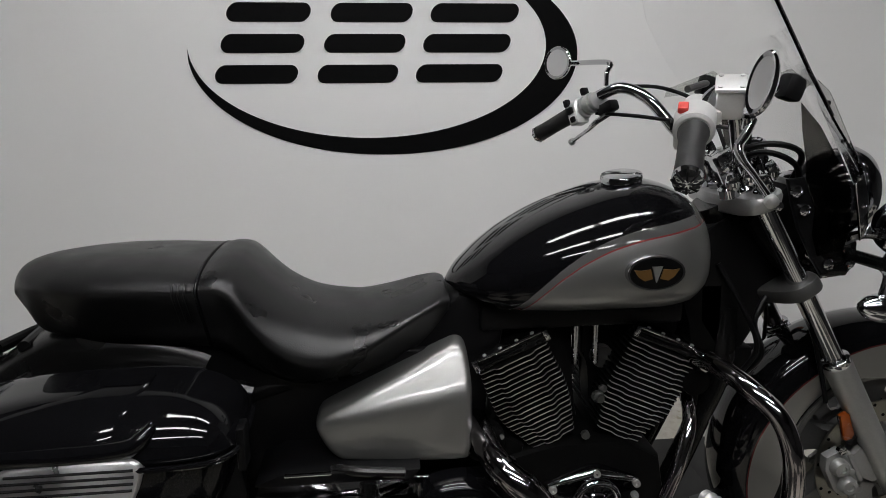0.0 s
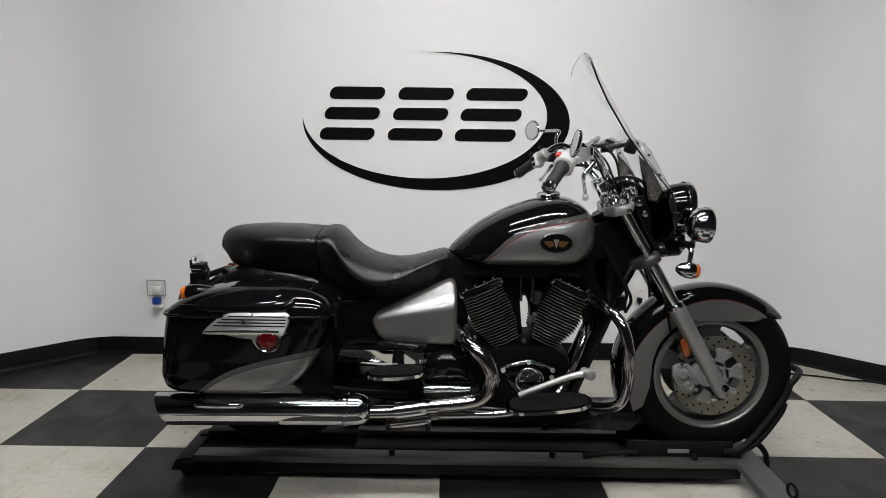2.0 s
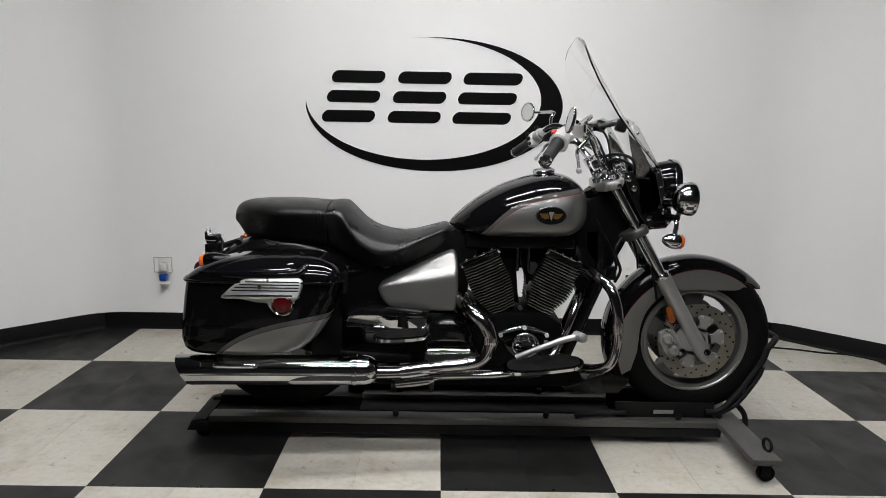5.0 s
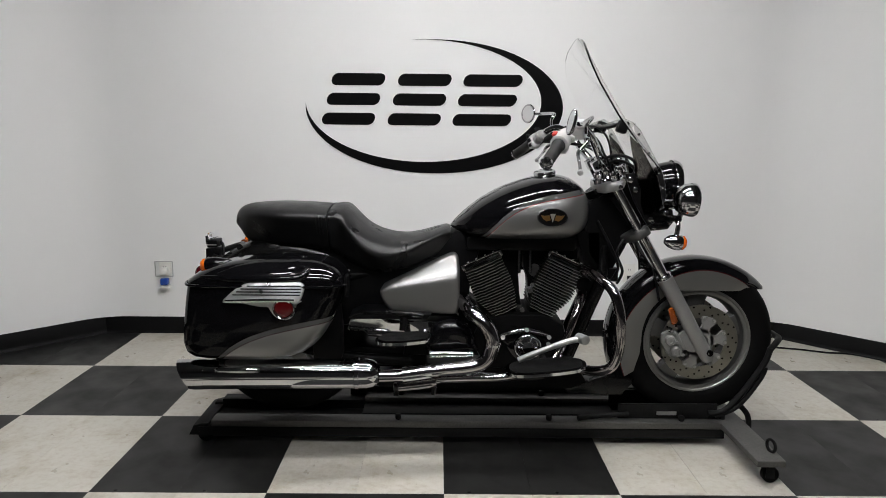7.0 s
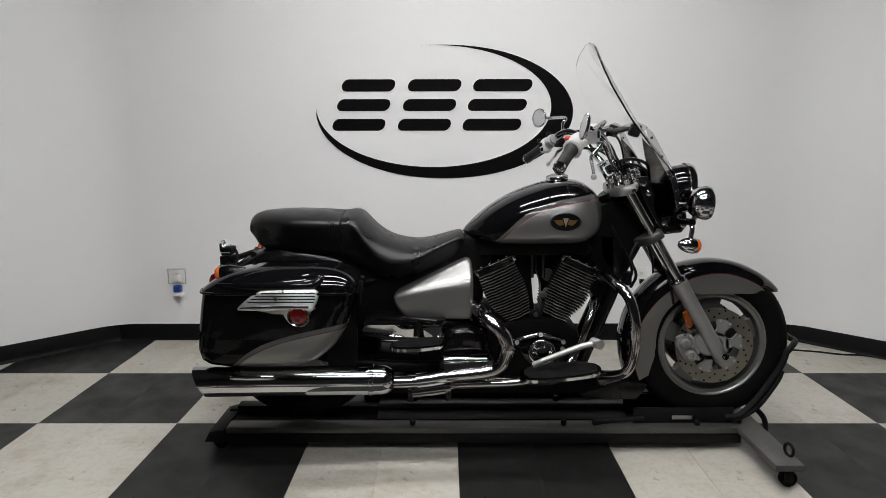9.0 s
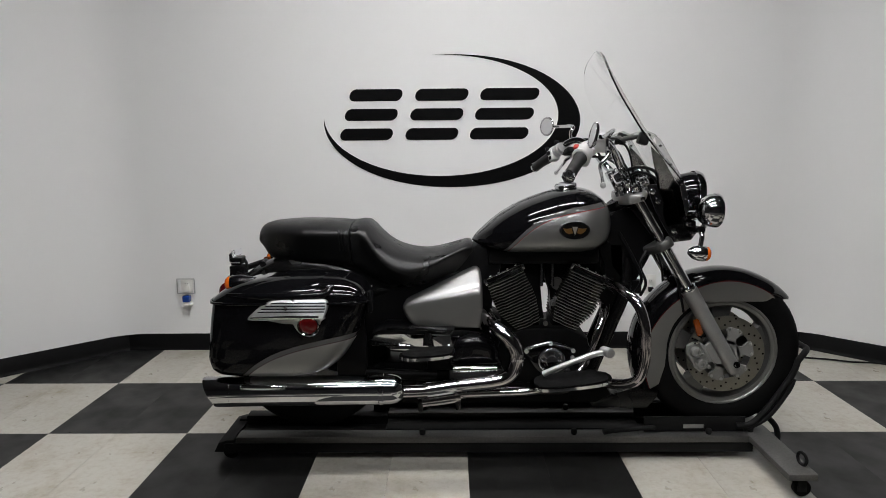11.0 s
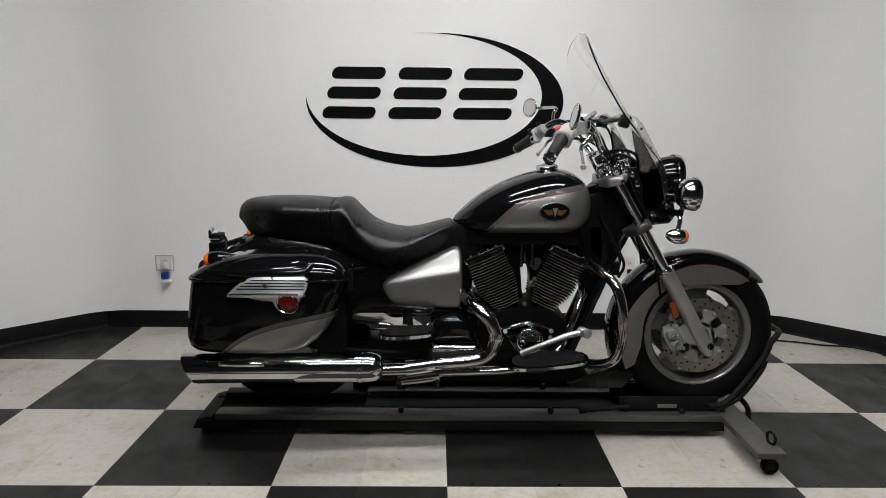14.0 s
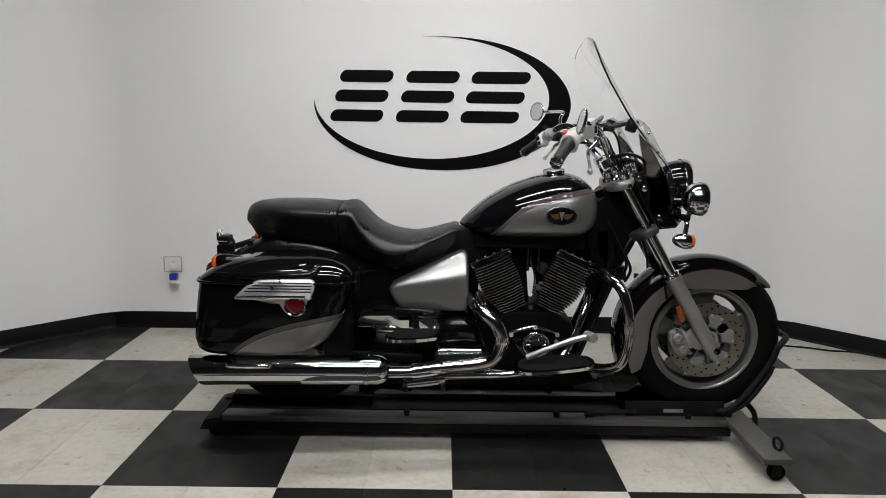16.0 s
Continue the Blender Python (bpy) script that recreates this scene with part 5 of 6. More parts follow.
# mirrors, each set its own way
for (cx, cy, cz), axis, foot in (((0.388, 0.004, 1.262), (-0.88, -0.30, 0.22), (0.470, 0.175, 1.225)), ((0.379, 0.950, 1.313), (-0.80, -0.58, 0.05), (0.455, 0.785, 1.255))):
    ax = Vector(axis).normalized()
    bm = turned([(-0.012, 0.0), (-0.011, 0.022), (-0.006, 0.042), (0.0, 0.050), (0.005, 0.051), (0.008, 0.048), (0.0070, 0.0410)], (0, 0, 0), (0, 0, 1), 32, False)
    bm2 = turned([(0.0068, 0.0415), (0.0070, 0.0)], (0, 0, 0), (0, 0, 1), 32)
    m = Matrix.Translation((cx, cy, cz)) @ ax.to_track_quat("Z", "Y").to_matrix().to_4x4() @ Matrix.Diagonal((0.40 if cy < YC else 0.85, 0.84, 1, 1))
    bmesh.ops.transform(bm, matrix=m, verts=bm.verts[:])
    bmesh.ops.transform(bm2, matrix=m, verts=bm2.verts[:])
    mir = part("mirror", bm, M_chrome, bar_ob, "oval chrome mirror")
    part("mirror_glass", bm2, M_mirror, mir)
    f = Vector(foot)
    c = Vector((cx, cy, cz)) - ax * 0.02
    part("mirror_stem", tube([f, f + Vector((0, 0, 0.03)), f + Vector((0.012, (cy - f.y) * 0.15, 0.055)), c + Vector((0.02, (f.y - cy) * 0.2, 0.0)), c], 0.0065, 10), M_chrome, mir)

# small fittings on the top clamp
for x, y, z in ((0.560, YC - 0.118, 1.078), (0.585, YC - 0.128, 1.090), (0.618, YC - 0.125, 1.075), (0.640, YC - 0.110, 1.095)):
    part("chrome_fitting", turned([(-0.016, 0.0), (-0.015, 0.010), (-0.006, 0.014), (0.006, 0.014), (0.010, 0.011), (0.016, 0.010), (0.017, 0.0)], (x, y, z), (-0.35, -0.3, 0.9), 16), M_chrome, bar_ob)
for sgn in (-1, 1):
    part("riser_clamp", turn_about(box(0.553, 0.601, YC + sgn * 0.05 - 0.024, YC + sgn * 0.05 + 0.024, 1.092, 1.134, 0.007), (0.577, YC, 1.113), "Y", -30), M_chrome, bar_ob)
    part("riser_bolt", turned([(0, 0.006), (0.006, 0.006), (0.007, 0.0)], (0.566, YC + sgn * 0.05, 1.132), (-0.5, 0, 0.87), 8), M_satin, bar_ob)
part("ignition_switch", turned([(0, 0.020), (0.018, 0.020), (0.022, 0.015), (0.022, 0.006), (0.018, 0.0)], (0.575, YC - 0.085, 1.046), (-0.35, -0.1, 1), 20), M_chrome, top)
part("clamp_bolt", turned([(0, 0.009), (0.008, 0.009), (0.010, 0.0)], (0.640, YC - 0.141, 1.035), (0, -1, 0), 6), M_chrome, top)
for x, y, z in ((0.655, YC - 0.06, 1.075), (0.662, YC - 0.085, 1.100), (0.640, YC - 0.095, 1.070)):
    part("cable_guide", ring_shape([(-0.004, 0.012), (-0.004, 0.017), (0.004, 0.017), (0.004, 0.012)], (x, y, z), (0.6, -0.5, 0.6), 18), M_chrome, top)

# instruments, windshield and lamps
speedo = part("speedometer", turned([(0, 0.028), (0.020, 0.042), (0.045, 0.0445), (0.050, 0.0445)], (0.668, YC, 1.080), (-0.5, 0, 0.85), 32), M_chrome, bike, "chrome speedometer housing")
part("bezel", ring_shape([(0.046, 0.038), (0.047, 0.0465), (0.054, 0.047), (0.059, 0.043), (0.056, 0.037)], (0.668, YC, 1.080), (-0.5, 0, 0.85), 32), M_chrome, speedo)
part("dial", turned([(0.050, 0.039), (0.0505, 0.0)], (0.668, YC, 1.080), (-0.5, 0, 0.85), 32), M_plastic, speedo, "dark dial")
ZS = [(1.02, 0.838), (1.06, 0.826), (1.115, 0.800), (1.20, 0.728), (1.284, 0.666), (1.409, 0.585), (1.50, 0.530), (1.576, 0.486)]
ZW = [(1.02, 0.140), (1.06, 0.175), (1.115, 0.198), (1.20, 0.230), (1.30, 0.250), (1.40, 0.248), (1.47, 0.225), (1.52, 0.182), (1.55, 0.132), (1.568, 0.066), (1.576, 0.012)]
bm = bmesh.new()
rows = []
zs = [1.03 + 0.546 * (i / 30) ** 0.85 for i in range(31)]
for z in zs:
    w = curve_at(ZW, z)
    rows.append([bm.verts.new((curve_at(ZS, z) - 0.055 * (u * w / 0.22) ** 2, YC + u * w, z)) for u in (k / 10 for k in range(-10, 11))])
for a, b in zip(rows, rows[1:]):
    for i in range(20):
        bm.faces.new((a[i], a[i + 1], b[i + 1], b[i]))
for _ in range(2):
    bmesh.ops.smooth_vert(bm, verts=[v for v in bm.verts if not v.is_boundary], factor=0.5, use_axis_x=True, use_axis_y=True, use_axis_z=True)
bmesh.ops.solidify(bm, geom=bm.faces[:], thickness=0.004)
shield = part("windshield", bm, M_shield, bike, "tall clear curved windshield", 60)
shield.visible_shadow = False
edge = [(curve_at(ZS, z) - 0.055 * (curve_at(ZW, z) / 0.22) ** 2 + 0.001, YC - curve_at(ZW, z) - 0.001, z) for z in zs]
for side in (0, 1):
    def s(b):
        return far_side(b) if side else b
    if not side:
        part("windshield_edge", tube(edge[8:-2], 0.0012, 6, 1), M_smoke, shield, "dark cut edge of the acrylic")
    part("windshield_strut", s(slab([(0.660, 1.266), (0.685, 1.246), (0.768, 1.109), (0.776, 1.085), (0.758, 1.078), (0.672, 1.219)], YC - 0.186, YC - 0.180, 0.002)), M_strap, shield, "clear acrylic side strap")
    part("strap_end", s(slab([(0.757, 1.080), (0.772, 1.104), (0.787, 1.055), (0.796, 0.998), (0.784, 0.972), (0.772, 1.027)], YC - 0.188, YC - 0.182, 0.002)), M_chrome, shield, "bright lower end of the strap")
    for x, z in ((0.682, 1.226), (0.722, 1.160), (0.764, 1.092), (0.780, 1.040)):
        part("strap_screw", s(turned([(0, 0.005), (0.003, 0.005), (0.005, 0.0)], (x, YC - 0.185, z), (0, -1, 0), 12)), M_chrome, shield)
    part("lower_deflector", s(slab([(0.660, 1.226), (0.670, 1.176), (0.686, 1.115), (0.690, 1.081), (0.718, 1.026), (0.717, 0.976), (0.733, 0.934), (0.785, 0.945), (0.792, 0.994), (0.783, 1.063), (0.766, 1.094), (0.703, 1.184)], YC - 0.147, YC - 0.143, 0.0015)), M_deflector, shield, "smoked clear lower wind deflector")
    part("deflector_bracket", s(slab([(0.655, 1.085), (0.690, 1.088), (0.720, 1.030), (0.735, 0.940), (0.775, 0.905), (0.750, 0.892), (0.728, 0.925), (0.690, 0.990), (0.672, 1.035)], YC - 0.141, YC - 0.131, 0.003)), M_plastic, shield, "black mounting bracket")
    part("bracket_bar", s(tube([(0.650, YC - 0.165, 1.262), (0.61, YC - 0.13, 1.258), (0.560, YC - 0.10, 1.248)], 0.008, 10)), M_clamp, shield)
    part("bracket_plate", s(slab([(0.528, 1.230), (0.532, 1.248), (0.635, 1.286), (0.684, 1.264), (0.668, 1.250), (0.632, 1.260), (0.562, 1.234)], YC - 0.142, YC - 0.139, 0.001)), M_tint, shield, "clear grey-tinted bracket plate")
    part("bracket_block", s(turn_about(box(0.612, 0.650, YC - 0.172, YC - 0.134, 1.230, 1.276, 0.008), (0.630, YC, 1.253), "Y", 18)), M_plastic, shield)
    part("mount_screw", s(turned([(0, 0.011), (0.006, 0.011), (0.009, 0.005), (0.009, 0.0)], (0.673, YC - 0.142, 1.062), (0, -1, 0), 14)), M_chrome, shield)
    part("mount_screw", s(turned([(0, 0.011), (0.006, 0.011), (0.009, 0.005), (0.009, 0.0)], (0.694, YC - 0.142, 1.026), (0, -1, 0), 14)), M_chrome, shield)
    part("mount_screw", s(turned([(0, 0.011), (0.006, 0.011), (0.009, 0.005), (0.009, 0.0)], (0.758, YC - 0.142, 0.917), (0, -1, 0), 14)), M_chrome, shield)
head = part("headlight", turned([(-0.088, 0.0), (-0.086, 0.03), (-0.074, 0.058), (-0.050, 0.080), (-0.015, 0.090), (0.0, 0.091)], (0.866, YC, 1.034), (1, 0, -0.05), 40, False), M_black_paint, bike, "round headlight, black shell with chrome ring")
part("headlight_ring", ring_shape([(0, 0.088), (0.0, 0.096), (0.012, 0.098), (0.026, 0.093), (0.028, 0.084), (0.02, 0.083)], (0.866, YC, 1.034), (1, 0, -0.05), 40), M_chrome, head, "chrome headlight ring")
part("headlight_lens", turned([(0.016, 0.085), (0.026, 0.06), (0.030, 0.0)], (0.866, YC, 1.034), (1, 0, -0.05), 36), M_lens, head)
part("reflector_bowl", turned([(0.0, 0.086), (-0.05, 0.05), (-0.06, 0.0)], (0.871, YC, 1.034), (1, 0, -0.05), 36), M_chrome, head)
part("headlight_mount", merge(slab([(0.735, 0.945), (0.86, 0.945), (0.865, 0.90), (0.845, 0.872), (0.755, 0.862), (0.73, 0.89)], YC - 0.09, YC + 0.09, 0.008), tube([(0.75, YC, 0.93), (0.80, YC, 0.95), (0.86, YC, 0.955)], 0.022, 12), tube([(0.84, YC - 0.20, 0.925), (0.85, YC, 0.915), (0.84, YC + 0.20, 0.925)], 0.013, 12), box(0.74, 0.84, YC - 0.10, YC + 0.10, 0.875, 0.900, 0.006)), M_frame_black, bike, "lamp bracket behind the headlight")
for x, z in ((0.752, 0.925), (0.790, 0.882), (0.845, 0.900), (0.830, 0.935)):
    part("bracket_bolt", turned([(0, 0.010), (0.006, 0.010), (0.008, 0.006), (0.008, 0.0)], (x, YC - 0.090, z), (0, -1, 0), 12), M_chrome, bike)
for sgn in (-1, 1):
    y = YC + sgn * 0.185
    sp = part("spotlight", turned([(-0.044, 0.0), (-0.042, 0.020), (-0.034, 0.042), (-0.016, 0.055), (0.0, 0.059), (0.018, 0.060)], (0.871, y, 0.995), (1, 0, -0.03), 36, False), M_chrome, bike, "chrome auxiliary driving lamp")
    part("spotlight_ring", ring_shape([(0.014, 0.056), (0.012, 0.061), (0.022, 0.062), (0.030, 0.058), (0.030, 0.051)], (0.871, y, 0.995), (1, 0, -0.03), 36), M_chrome, sp)
    part("spotlight_lens", turned([(0.020, 0.053), (0.028, 0.03), (0.030, 0.0)], (0.871, y, 0.995), (1, 0, -0.03), 32), M_lens, sp)
    part("spotlight_post", tube([(0.855, y, 0.945), (0.845, y, 0.925)], 0.010, 12, smooth=False), M_chrome, sp)
    part("spotlight_arm", tube([(0.825, y, 0.985), (0.81, y + sgn * -0.03, 0.98), (0.80, y - sgn * 0.06, 0.96)], 0.012, 10), M_chrome, sp)
    y = YC + sgn * 0.20
    sg = part("turn_signal", turned([(-0.045, 0.0), (-0.043, 0.010), (-0.030, 0.021), (-0.008, 0.028), (0.012, 0.029), (0.018, 0.027)], (0.838, y, 0.842), (1, 0, -0.10), 28), M_chrome, bike, "chrome bullet turn signal with amber lens")
    part("signal_lens", turned([(0.016, 0.0265), (0.026, 0.0255), (0.033, 0.019), (0.036, 0.0)], (0.838, y, 0.842), (1, 0, -0.10), 28), M_orange, sg, "amber lens")
    part("signal_stalk", tube([(0.838, y, 0.868), (0.842, y, 0.905), (0.842, y - sgn * 0.02, 0.92)], 0.009, 10), M_chrome, sg)
    # rear signals
    y = YC + sgn * 0.27
    sg = part("rear_turn_signal", turned([(-0.016, 0.026), (-0.010, 0.029), (0.02, 0.028), (0.06, 0.018), (0.09, 0.008), (0.095, 0.0)], (-0.828, y, 0.757), (1, 0, 0.08), 28), M_black_paint, bike, "black bullet rear signal with amber lens")
    part("signal_lens", turned([(-0.016, 0.026), (-0.026, 0.025), (-0.034, 0.018), (-0.037, 0.0)], (-0.828, y, 0.757), (1, 0, 0.08), 28), M_orange, sg, "amber lens")
    part("signal_stalk", tube([(-0.80, y, 0.755), (-0.78, YC + sgn * 0.20, 0.748), (-0.77, YC + sgn * 0.10, 0.74)], 0.011, 10), M_frame_black, sg)
tail = part("tail_lamp", pillow([(-0.965, 0.640), (-0.972, 0.675), (-0.960, 0.702), (-0.925, 0.714), (-0.91, 0.675), (-0.92, 0.635)], [(YC - 0.05, 0.8), (YC - 0.045, 1.0), (YC + 0.045, 1.0), (YC + 0.05, 0.8)], 4), M_red, bike, "red tail lamp on rear fender")
part("lamp_base", slab([(-0.93, 0.63), (-0.935, 0.735), (-0.88, 0.735), (-0.88, 0.63)], YC - 0.045, YC + 0.045, 0.006), M_black_paint, tail)
plate = part("plate_bracket", merge(box(-0.932, -0.880, YC - 0.03, YC + 0.03, 0.732, 0.772, 0.004), box(-0.924, -0.884, YC - 0.035, YC + 0.035, 0.776, 0.806, 0.005), box(-0.930, -0.922, YC - 0.03, YC + 0.03, 0.79, 0.822, 0.002), tube([(-0.90, YC - 0.03, 0.745), (-0.87, YC - 0.05, 0.740), (-0.84, YC - 0.06, 0.735)], 0.008, 8), tube([(-0.895, YC + 0.02, 0.800), (-0.872, YC, 0.780), (-0.868, YC - 0.02, 0.745)], 0.006, 8)), M_plastic, bike, "black plastic plate holder, folded up")
part("holder_strip", box(-0.926, -0.886, YC - 0.0375, YC - 0.0355, 0.786, 0.790, 0.0005), M_satin, plate)
part("plate_cover", turn_about(box(-0.918, -0.890, YC - 0.03, YC + 0.03, 0.812, 0.836, 0.002), (-0.90, YC, 0.81), "Y", -14), M_clearplastic, plate)
part("marker_lamp", turned([(-0.012, 0.010), (0.0, 0.011), (0.008, 0.008), (0.011, 0.0)], (-0.818, YC + 0.09, 0.780), (-0.6, -0.7, 0.3), 20), M_dull_amber, bike, "small amber marker lamp")
part("rear_light_bar", tube([(-0.79, YC - 0.06, 0.785), (-0.82, YC + 0.08, 0.772), (-0.87, YC, 0.762)], 0.012, 10), M_plastic, bike)

# connector and cables at the steering head
part("connector", box(0.630, 0.672, 0.40, 0.44, 0.662, 0.715, 0.006), M_plastic, bike)
for pts in ([(0.58, YC - 0.06, 0.90), (0.63, YC - 0.10, 0.80), (0.66, YC - 0.10, 0.72), (0.62, YC - 0.08, 0.64)], [(0.69, YC - 0.07, 0.84), (0.655, YC - 0.09, 0.78), (0.680, YC - 0.09, 0.71), (0.67, YC - 0.06, 0.655)], [(0.60, YC - 0.02, 1.10), (0.64, YC - 0.08, 1.13), (0.70, YC - 0.10, 1.10), (0.71, YC - 0.08, 1.02), (0.68, YC - 0.06, 0.95)], [(0.57, YC - 0.05, 1.12), (0.62, YC - 0.12, 1.15), (0.69, YC - 0.12, 1.13), (0.72, YC - 0.05, 1.06)]):
    part("cable", tube(pts, 0.006, 8), M_plastic, bike)

# ---- the dolly ----
dolly = thing("motorcycle_dolly", 0.1, YC, 0.0, "low steel motorcycle dolly with wheel chock on casters", "dolly")
part("rail", box(-0.915, 1.110, 0.350, 0.418, 0.076, 0.102, 0.003), M_steel, dolly, "dull galvanised steel rail")
part("rail", box(-0.33, 1.10, 0.540, 0.605, 0.094, 0.122, 0.003), M_steel, dolly, "dull galvanised steel rail")
part("inner_rail", box(-0.33, 0.70, 0.432, 0.539, 0.080, 0.100, 0.003), M_dolly_black, dolly, "black steel plate")
part("rail_skirt", box(-0.965, 1.12, 0.356, 0.390, 0.034, 0.073, 0.003), M_dolly_black, dolly)
part("rail_skirt", box(-0.965, 1.12, 0.546, 0.590, 0.034, 0.093, 0.003), M_dolly_black, dolly)
part("rail_lip", box(-0.40, 1.02, 0.606, 0.614, 0.06, 0.146, 0.002), M_dolly_black, dolly)
part("wheel_trough", box(-0.93, -0.335, 0.540, 0.600, 0.0945, 0.110, 0.003), M_dolly_black, dolly)
part("deck", box(-0.93, 1.08, 0.404, 0.538, 0.060, 0.074, 0.003), M_dolly_black, dolly, "black deck plate between the rails")
part("end_bar", slab([(-1.01, 0.035), (-0.99, 0.075), (-0.955, 0.085), (-0.93, 0.085), (-0.93, 0.035)], 0.36, 0.62, 0.004), M_dolly_black, dolly, "black rear cross bar")
part("end_bar", box(1.098, 1.200, 0.045, 0.62, 0.080, 0.1045, 0.004), M_steel, dolly, "steel cross bar reaching out to a caster")


def caster(x, y, zt):
    c = part("caster", merge(turned([(0, 0.030), (0.006, 0.030), (0.010, 0.022), (0.014, 0.022)], (x, y, zt), (0, 0, -1), 20), box(x - 0.016, x + 0.016, y - 0.020, y - 0.016, 0.022, zt - 0.008, 0.001), box(x - 0.016, x + 0.016, y + 0.016, y + 0.020, 0.022, zt - 0.008, 0.001)), M_dolly_black, dolly, "black swivel caster")
    part("caster_wheel", turned([(-0.014, 0.0), (-0.014, 0.026), (-0.010, 0.030), (0.010, 0.030), (0.014, 0.026), (0.014, 0.0)], (x + 0.006, y, 0.0305), (0, 1, 0), 24), M_rubber, c)


for x, y in ((1.165, 0.095), (1.14, 0.58), (-0.955, 0.39), (-0.955, 0.58)):
    caster(x, y, 0.080 if x > 0 else 0.05)
part("ring_handle", ring_shape([(0.006 * math.cos(a), 0.022 + 0.006 * math.sin(a)) for a in (math.pi * k / 4 for k in range(8))], (1.178, 0.115, 0.128), (1, 0.2, 0), 20), M_dolly_black, dolly, "black pull ring")
for x, y in ((-0.18, 0.375), (0.42, 0.375), (1.12, 0.39), (0.95, 0.375)):
    part("clamp_knob", turned([(0, 0.010), (0.006, 0.012), (0.018, 0.012), (0.022, 0.008), (0.022, 0.0)], (x, y, 0.102), (0, 0, 1), 12), M_dolly_black, dolly)
for x in (-0.18, 0.42):
    part("clamp_knob", turned([(0, 0.010), (0.006, 0.012), (0.018, 0.012), (0.022, 0.008), (0.022, 0.0)], (x, 0.572, 0.122), (0, 0, 1), 12), M_dolly_black, dolly)
part("lever", tube([(0.535, 0.372, 0.112), (0.60, 0.378, 0.118), (0.74, 0.385, 0.125)], [0.012, 0.011, 0.010], 10), M_dolly_black, dolly)
part("chock_base", merge(box(0.70, 1.10, 0.392, 0.402, 0.102, 0.165, 0.003), box(0.70, 1.10, 0.538, 0.548, 0.102, 0.165, 0.003)), M_dolly_black, dolly, "black wheel cradle plates")
part("cradle_flap", slab([(0.500, 0.195), (0.487, 0.218), (0.500, 0.226), (0.595, 0.254), (0.698, 0.284), (0.775, 0.268), (0.748, 0.240), (0.72, 0.185)], 0.42, 0.53, 0.008), M_frame_black, dolly)
part("maker_plate", box(0.855, 0.935, 0.3895, 0.3915, 0.118, 0.134, 0.0005), M_satin, dolly, "small pale plate")
for y in (0.385, 0.555):
    part("chock_arm", tube([(1.06, y, 0.13), (1.12, y, 0.140), (1.18, y, 0.205), (1.245, y, 0.305), (1.272, y, 0.355), (1.285, y, 0.405)], 0.012, 12), M_dolly_black, dolly, "black tubular wheel chock arm")
    part("chock_brace", tube([(1.09, y, 0.115), (1.18, y, 0.165), (1.255, y, 0.275), (1.272, y, 0.325)], 0.010, 10), M_dolly_black, dolly)
part("chock_top", tube([(1.285, 0.385, 0.400), (1.305, 0.388, 0.424), (1.334, 0.425, 0.432), (1.336, 0.47, 0.432), (1.334, 0.515, 0.432), (1.305, 0.552, 0.424), (1.285, 0.555, 0.400)], 0.012, 12), M_dolly_black, dolly)
part("stay", tube([(1.16, 0.43, 0.175), (1.20, 0.425, 0.150), (1.235, 0.42, 0.110), (1.245, 0.42, 0.06), (1.24, 0.42, 0.02), (1.24, 0.42, 0.006)], 0.011, 10), M_dolly_black, dolly)


# ---- wall outlets, freshener, cord ----
def outlet(x, z):
    o = thing("wall_outlet", x, WALL, z, "cream electrical wall outlet", "outlet")
    part("cover_plate", box(x - 0.036, x + 0.036, WALL - 0.006, WALL, z - 0.057, z + 0.057, 0.002), M_outlet, o)
    for dz in (-0.022, 0.022):
        part("socket", turned([(0, 0.017), (0.002, 0.017), (0.003, 0.015), (0.003, 0.0)], (x, WALL - 0.006, z + dz), (0, -1, 0), 18), M_outlet, o)
        for dx in (-0.006, 0.006):
            part("slot", box(x + dx - 0.001, x + dx + 0.001, WALL - 0.0095, WALL - 0.0088, z + dz - 0.004, z + dz + 0.005, 0), M_plastic, o)


def wx(x):
    return EX + (x - EX) * KS


def wz(z):
    return EZ + (z - EZ) * KS


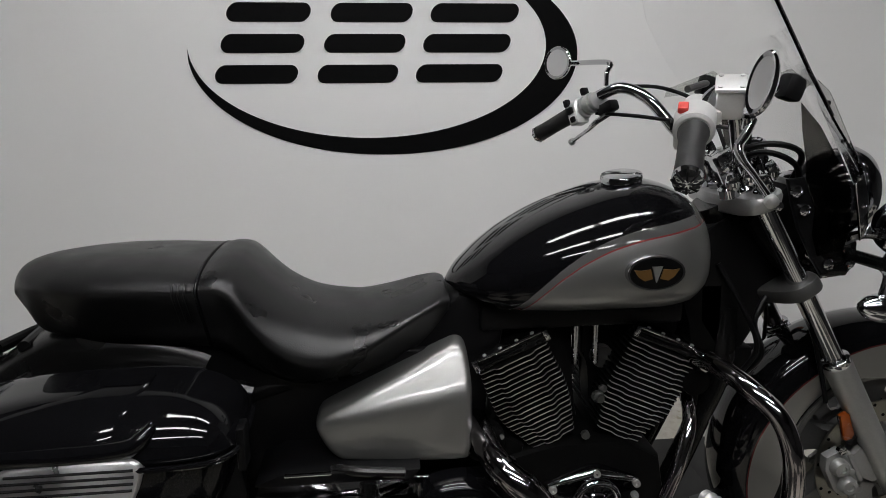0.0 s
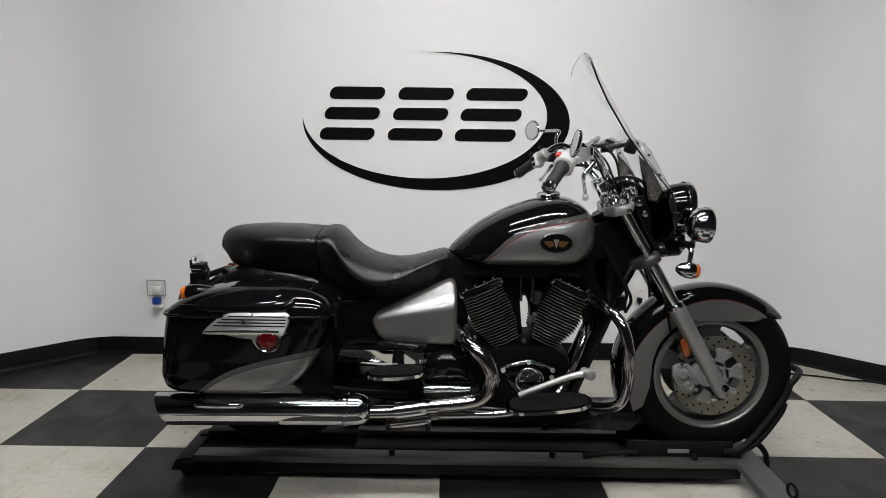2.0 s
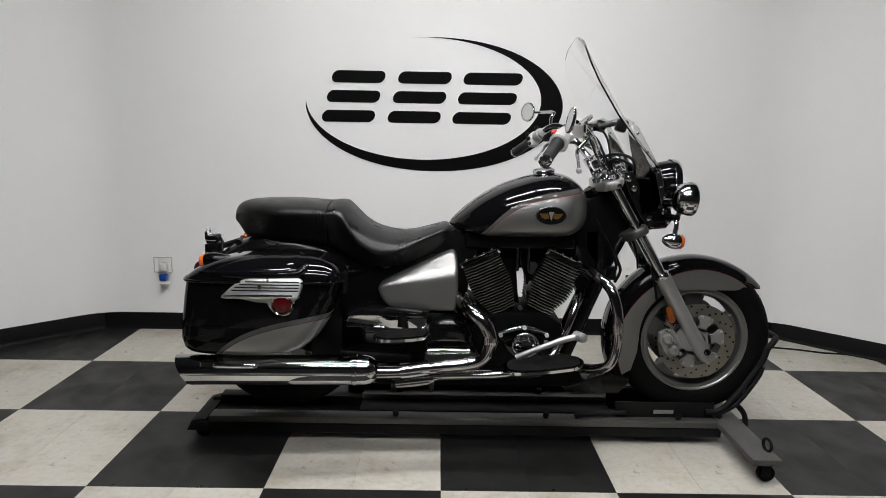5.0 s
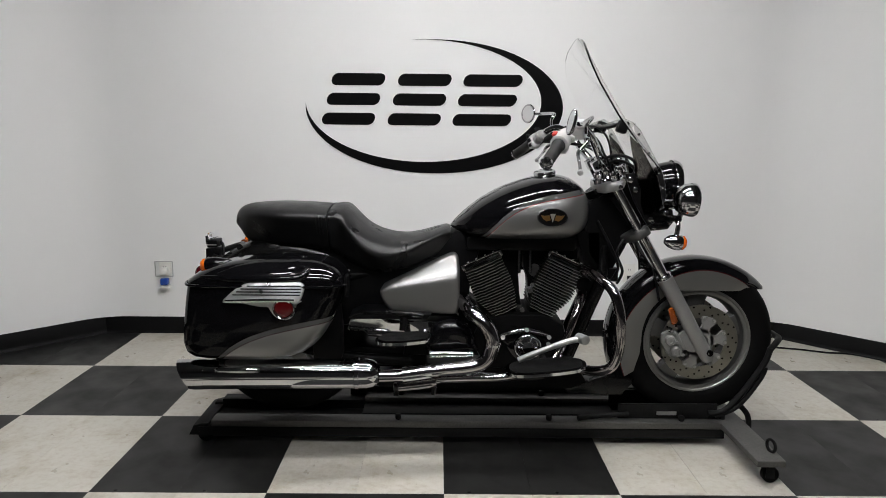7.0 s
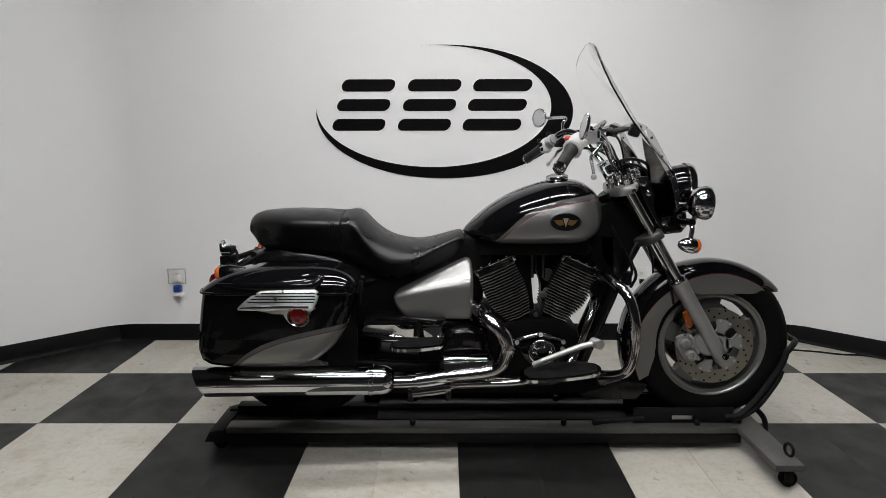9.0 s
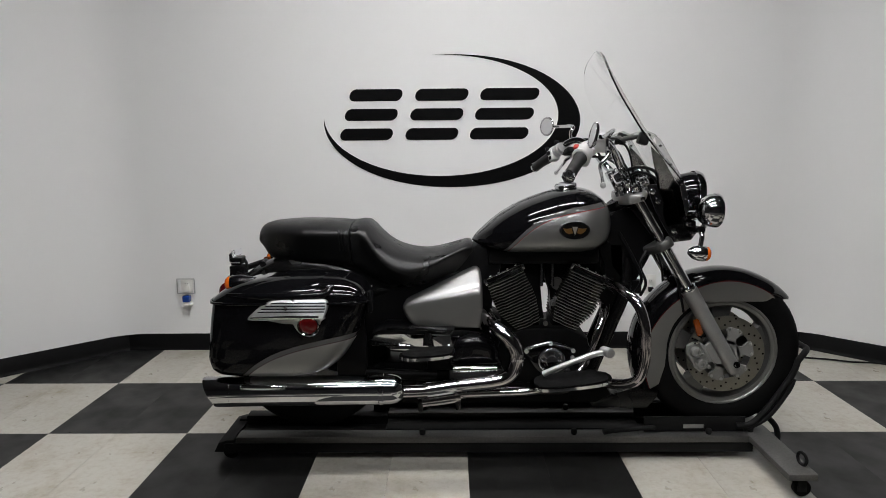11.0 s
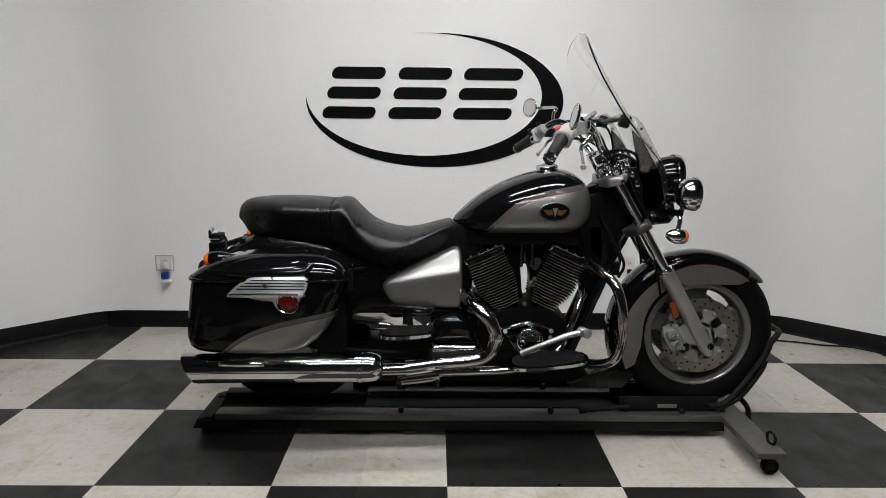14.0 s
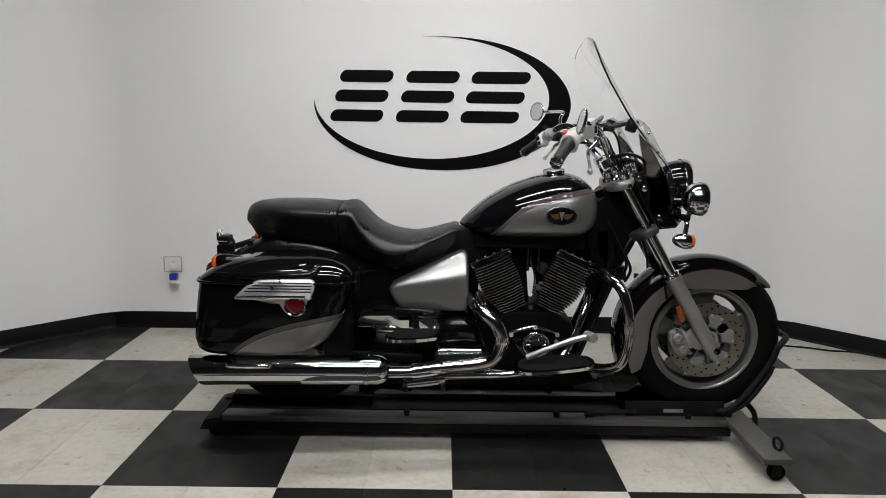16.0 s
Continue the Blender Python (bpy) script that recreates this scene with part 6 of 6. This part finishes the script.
outlet(wx(-1.637), wz(0.405))
outlet(wx(1.112), wz(0.412))
fx, fz = wx(-1.632), wz(0.37)
fresh = thing("air_freshener", fx, WALL - 0.01, fz - 0.06, "plug-in air freshener with blue liquid", "air freshener")
for q in ((-0.055, 0.005, -0.055, 0.095), (0.050, 0.005, 0.050, 0.095), (-0.055, 0.095, 0.050, 0.095), (-0.055, 0.005, 0.050, 0.005)):
    part("clear_guard_rod", tube([(fx + q[0], WALL - 0.030, fz + q[1]), (fx + q[2], WALL - 0.030, fz + q[3])], 0.003, 8, smooth=False), M_satin, fresh)
part("warmer_body", box(fx - 0.022, fx + 0.020, WALL - 0.036, WALL - 0.0125, fz + 0.012, fz + 0.060, 0.008), M_outlet, fresh, "white plug-in warmer")
part("bottle", box(fx - 0.022, fx + 0.022, WALL - 0.055, WALL - 0.0125, fz - 0.046, fz - 0.004, 0.008), M_blue, fresh, "bottle of blue liquid")
part("bottle_foot", box(fx - 0.020, fx + 0.030, WALL - 0.058, WALL - 0.0125, fz - 0.066, fz - 0.052, 0.003), M_outlet, fresh)
px, pz = wx(1.112), wz(0.385)
cord = thing("power_cord", px, WALL - 0.02, pz, "black power cord running from outlet along the floor", "power cord")
part("plug", box(px - 0.014, px + 0.014, WALL - 0.040, WALL - 0.0105, pz - 0.016, pz + 0.014, 0.004), M_plastic, cord)
part("cable", tube([(px, WALL - 0.030, pz - 0.012), (px + 0.01, WALL - 0.035, pz - 0.08), (px + 0.06, WALL - 0.04, 0.12), (px + 0.20, WALL - 0.05, 0.010), (px + 0.55, WALL - 0.10, 0.006), (1.90, 1.60, 0.006), (2.08, 1.55, 0.006), (2.20, 1.50, 0.006), (2.34, 1.47, 0.006), (2.50, 1.32, 0.006)], 0.005, 8), M_plastic, cord)

# ---- floor tiles ----
TS, TW = 0.61, 0.305


def tile_mesh(material, gap):
    bm = box(-TW / 2 + gap, TW / 2 - gap, -TS / 2 + 0.0005, TS / 2 - 0.0005, -0.003, 0.0, 0)
    up = [e for e in bm.edges if all(v.co.z > -0.001 for v in e.verts)]
    bmesh.ops.bevel(bm, geom=up, offset=gap, segments=1, affect="EDGES")
    return finish(bm, material)


tile_meshes = (tile_mesh(M_tile_black, 0.0001), tile_mesh(M_tile_white, 0.0004))
floor_ob = bpy.data.objects["floor"]
for r in range(-3, 3):
    for k in range(-6, 6):
        cx, cy = (k + 0.5) * TS, (r + 0.5) * TS
        if abs(cx) > SIDE + 0.2 or cy > 0.55 + max(0, SIDE - abs(cx)) + 1.0:
            continue
        for h in (0, 1):
            ob = new("tile", tile_meshes[(k + r) % 2])
            ob.location = (cx + (h - 0.5) * TW, cy, 0.0)
            ob.parent = floor_ob
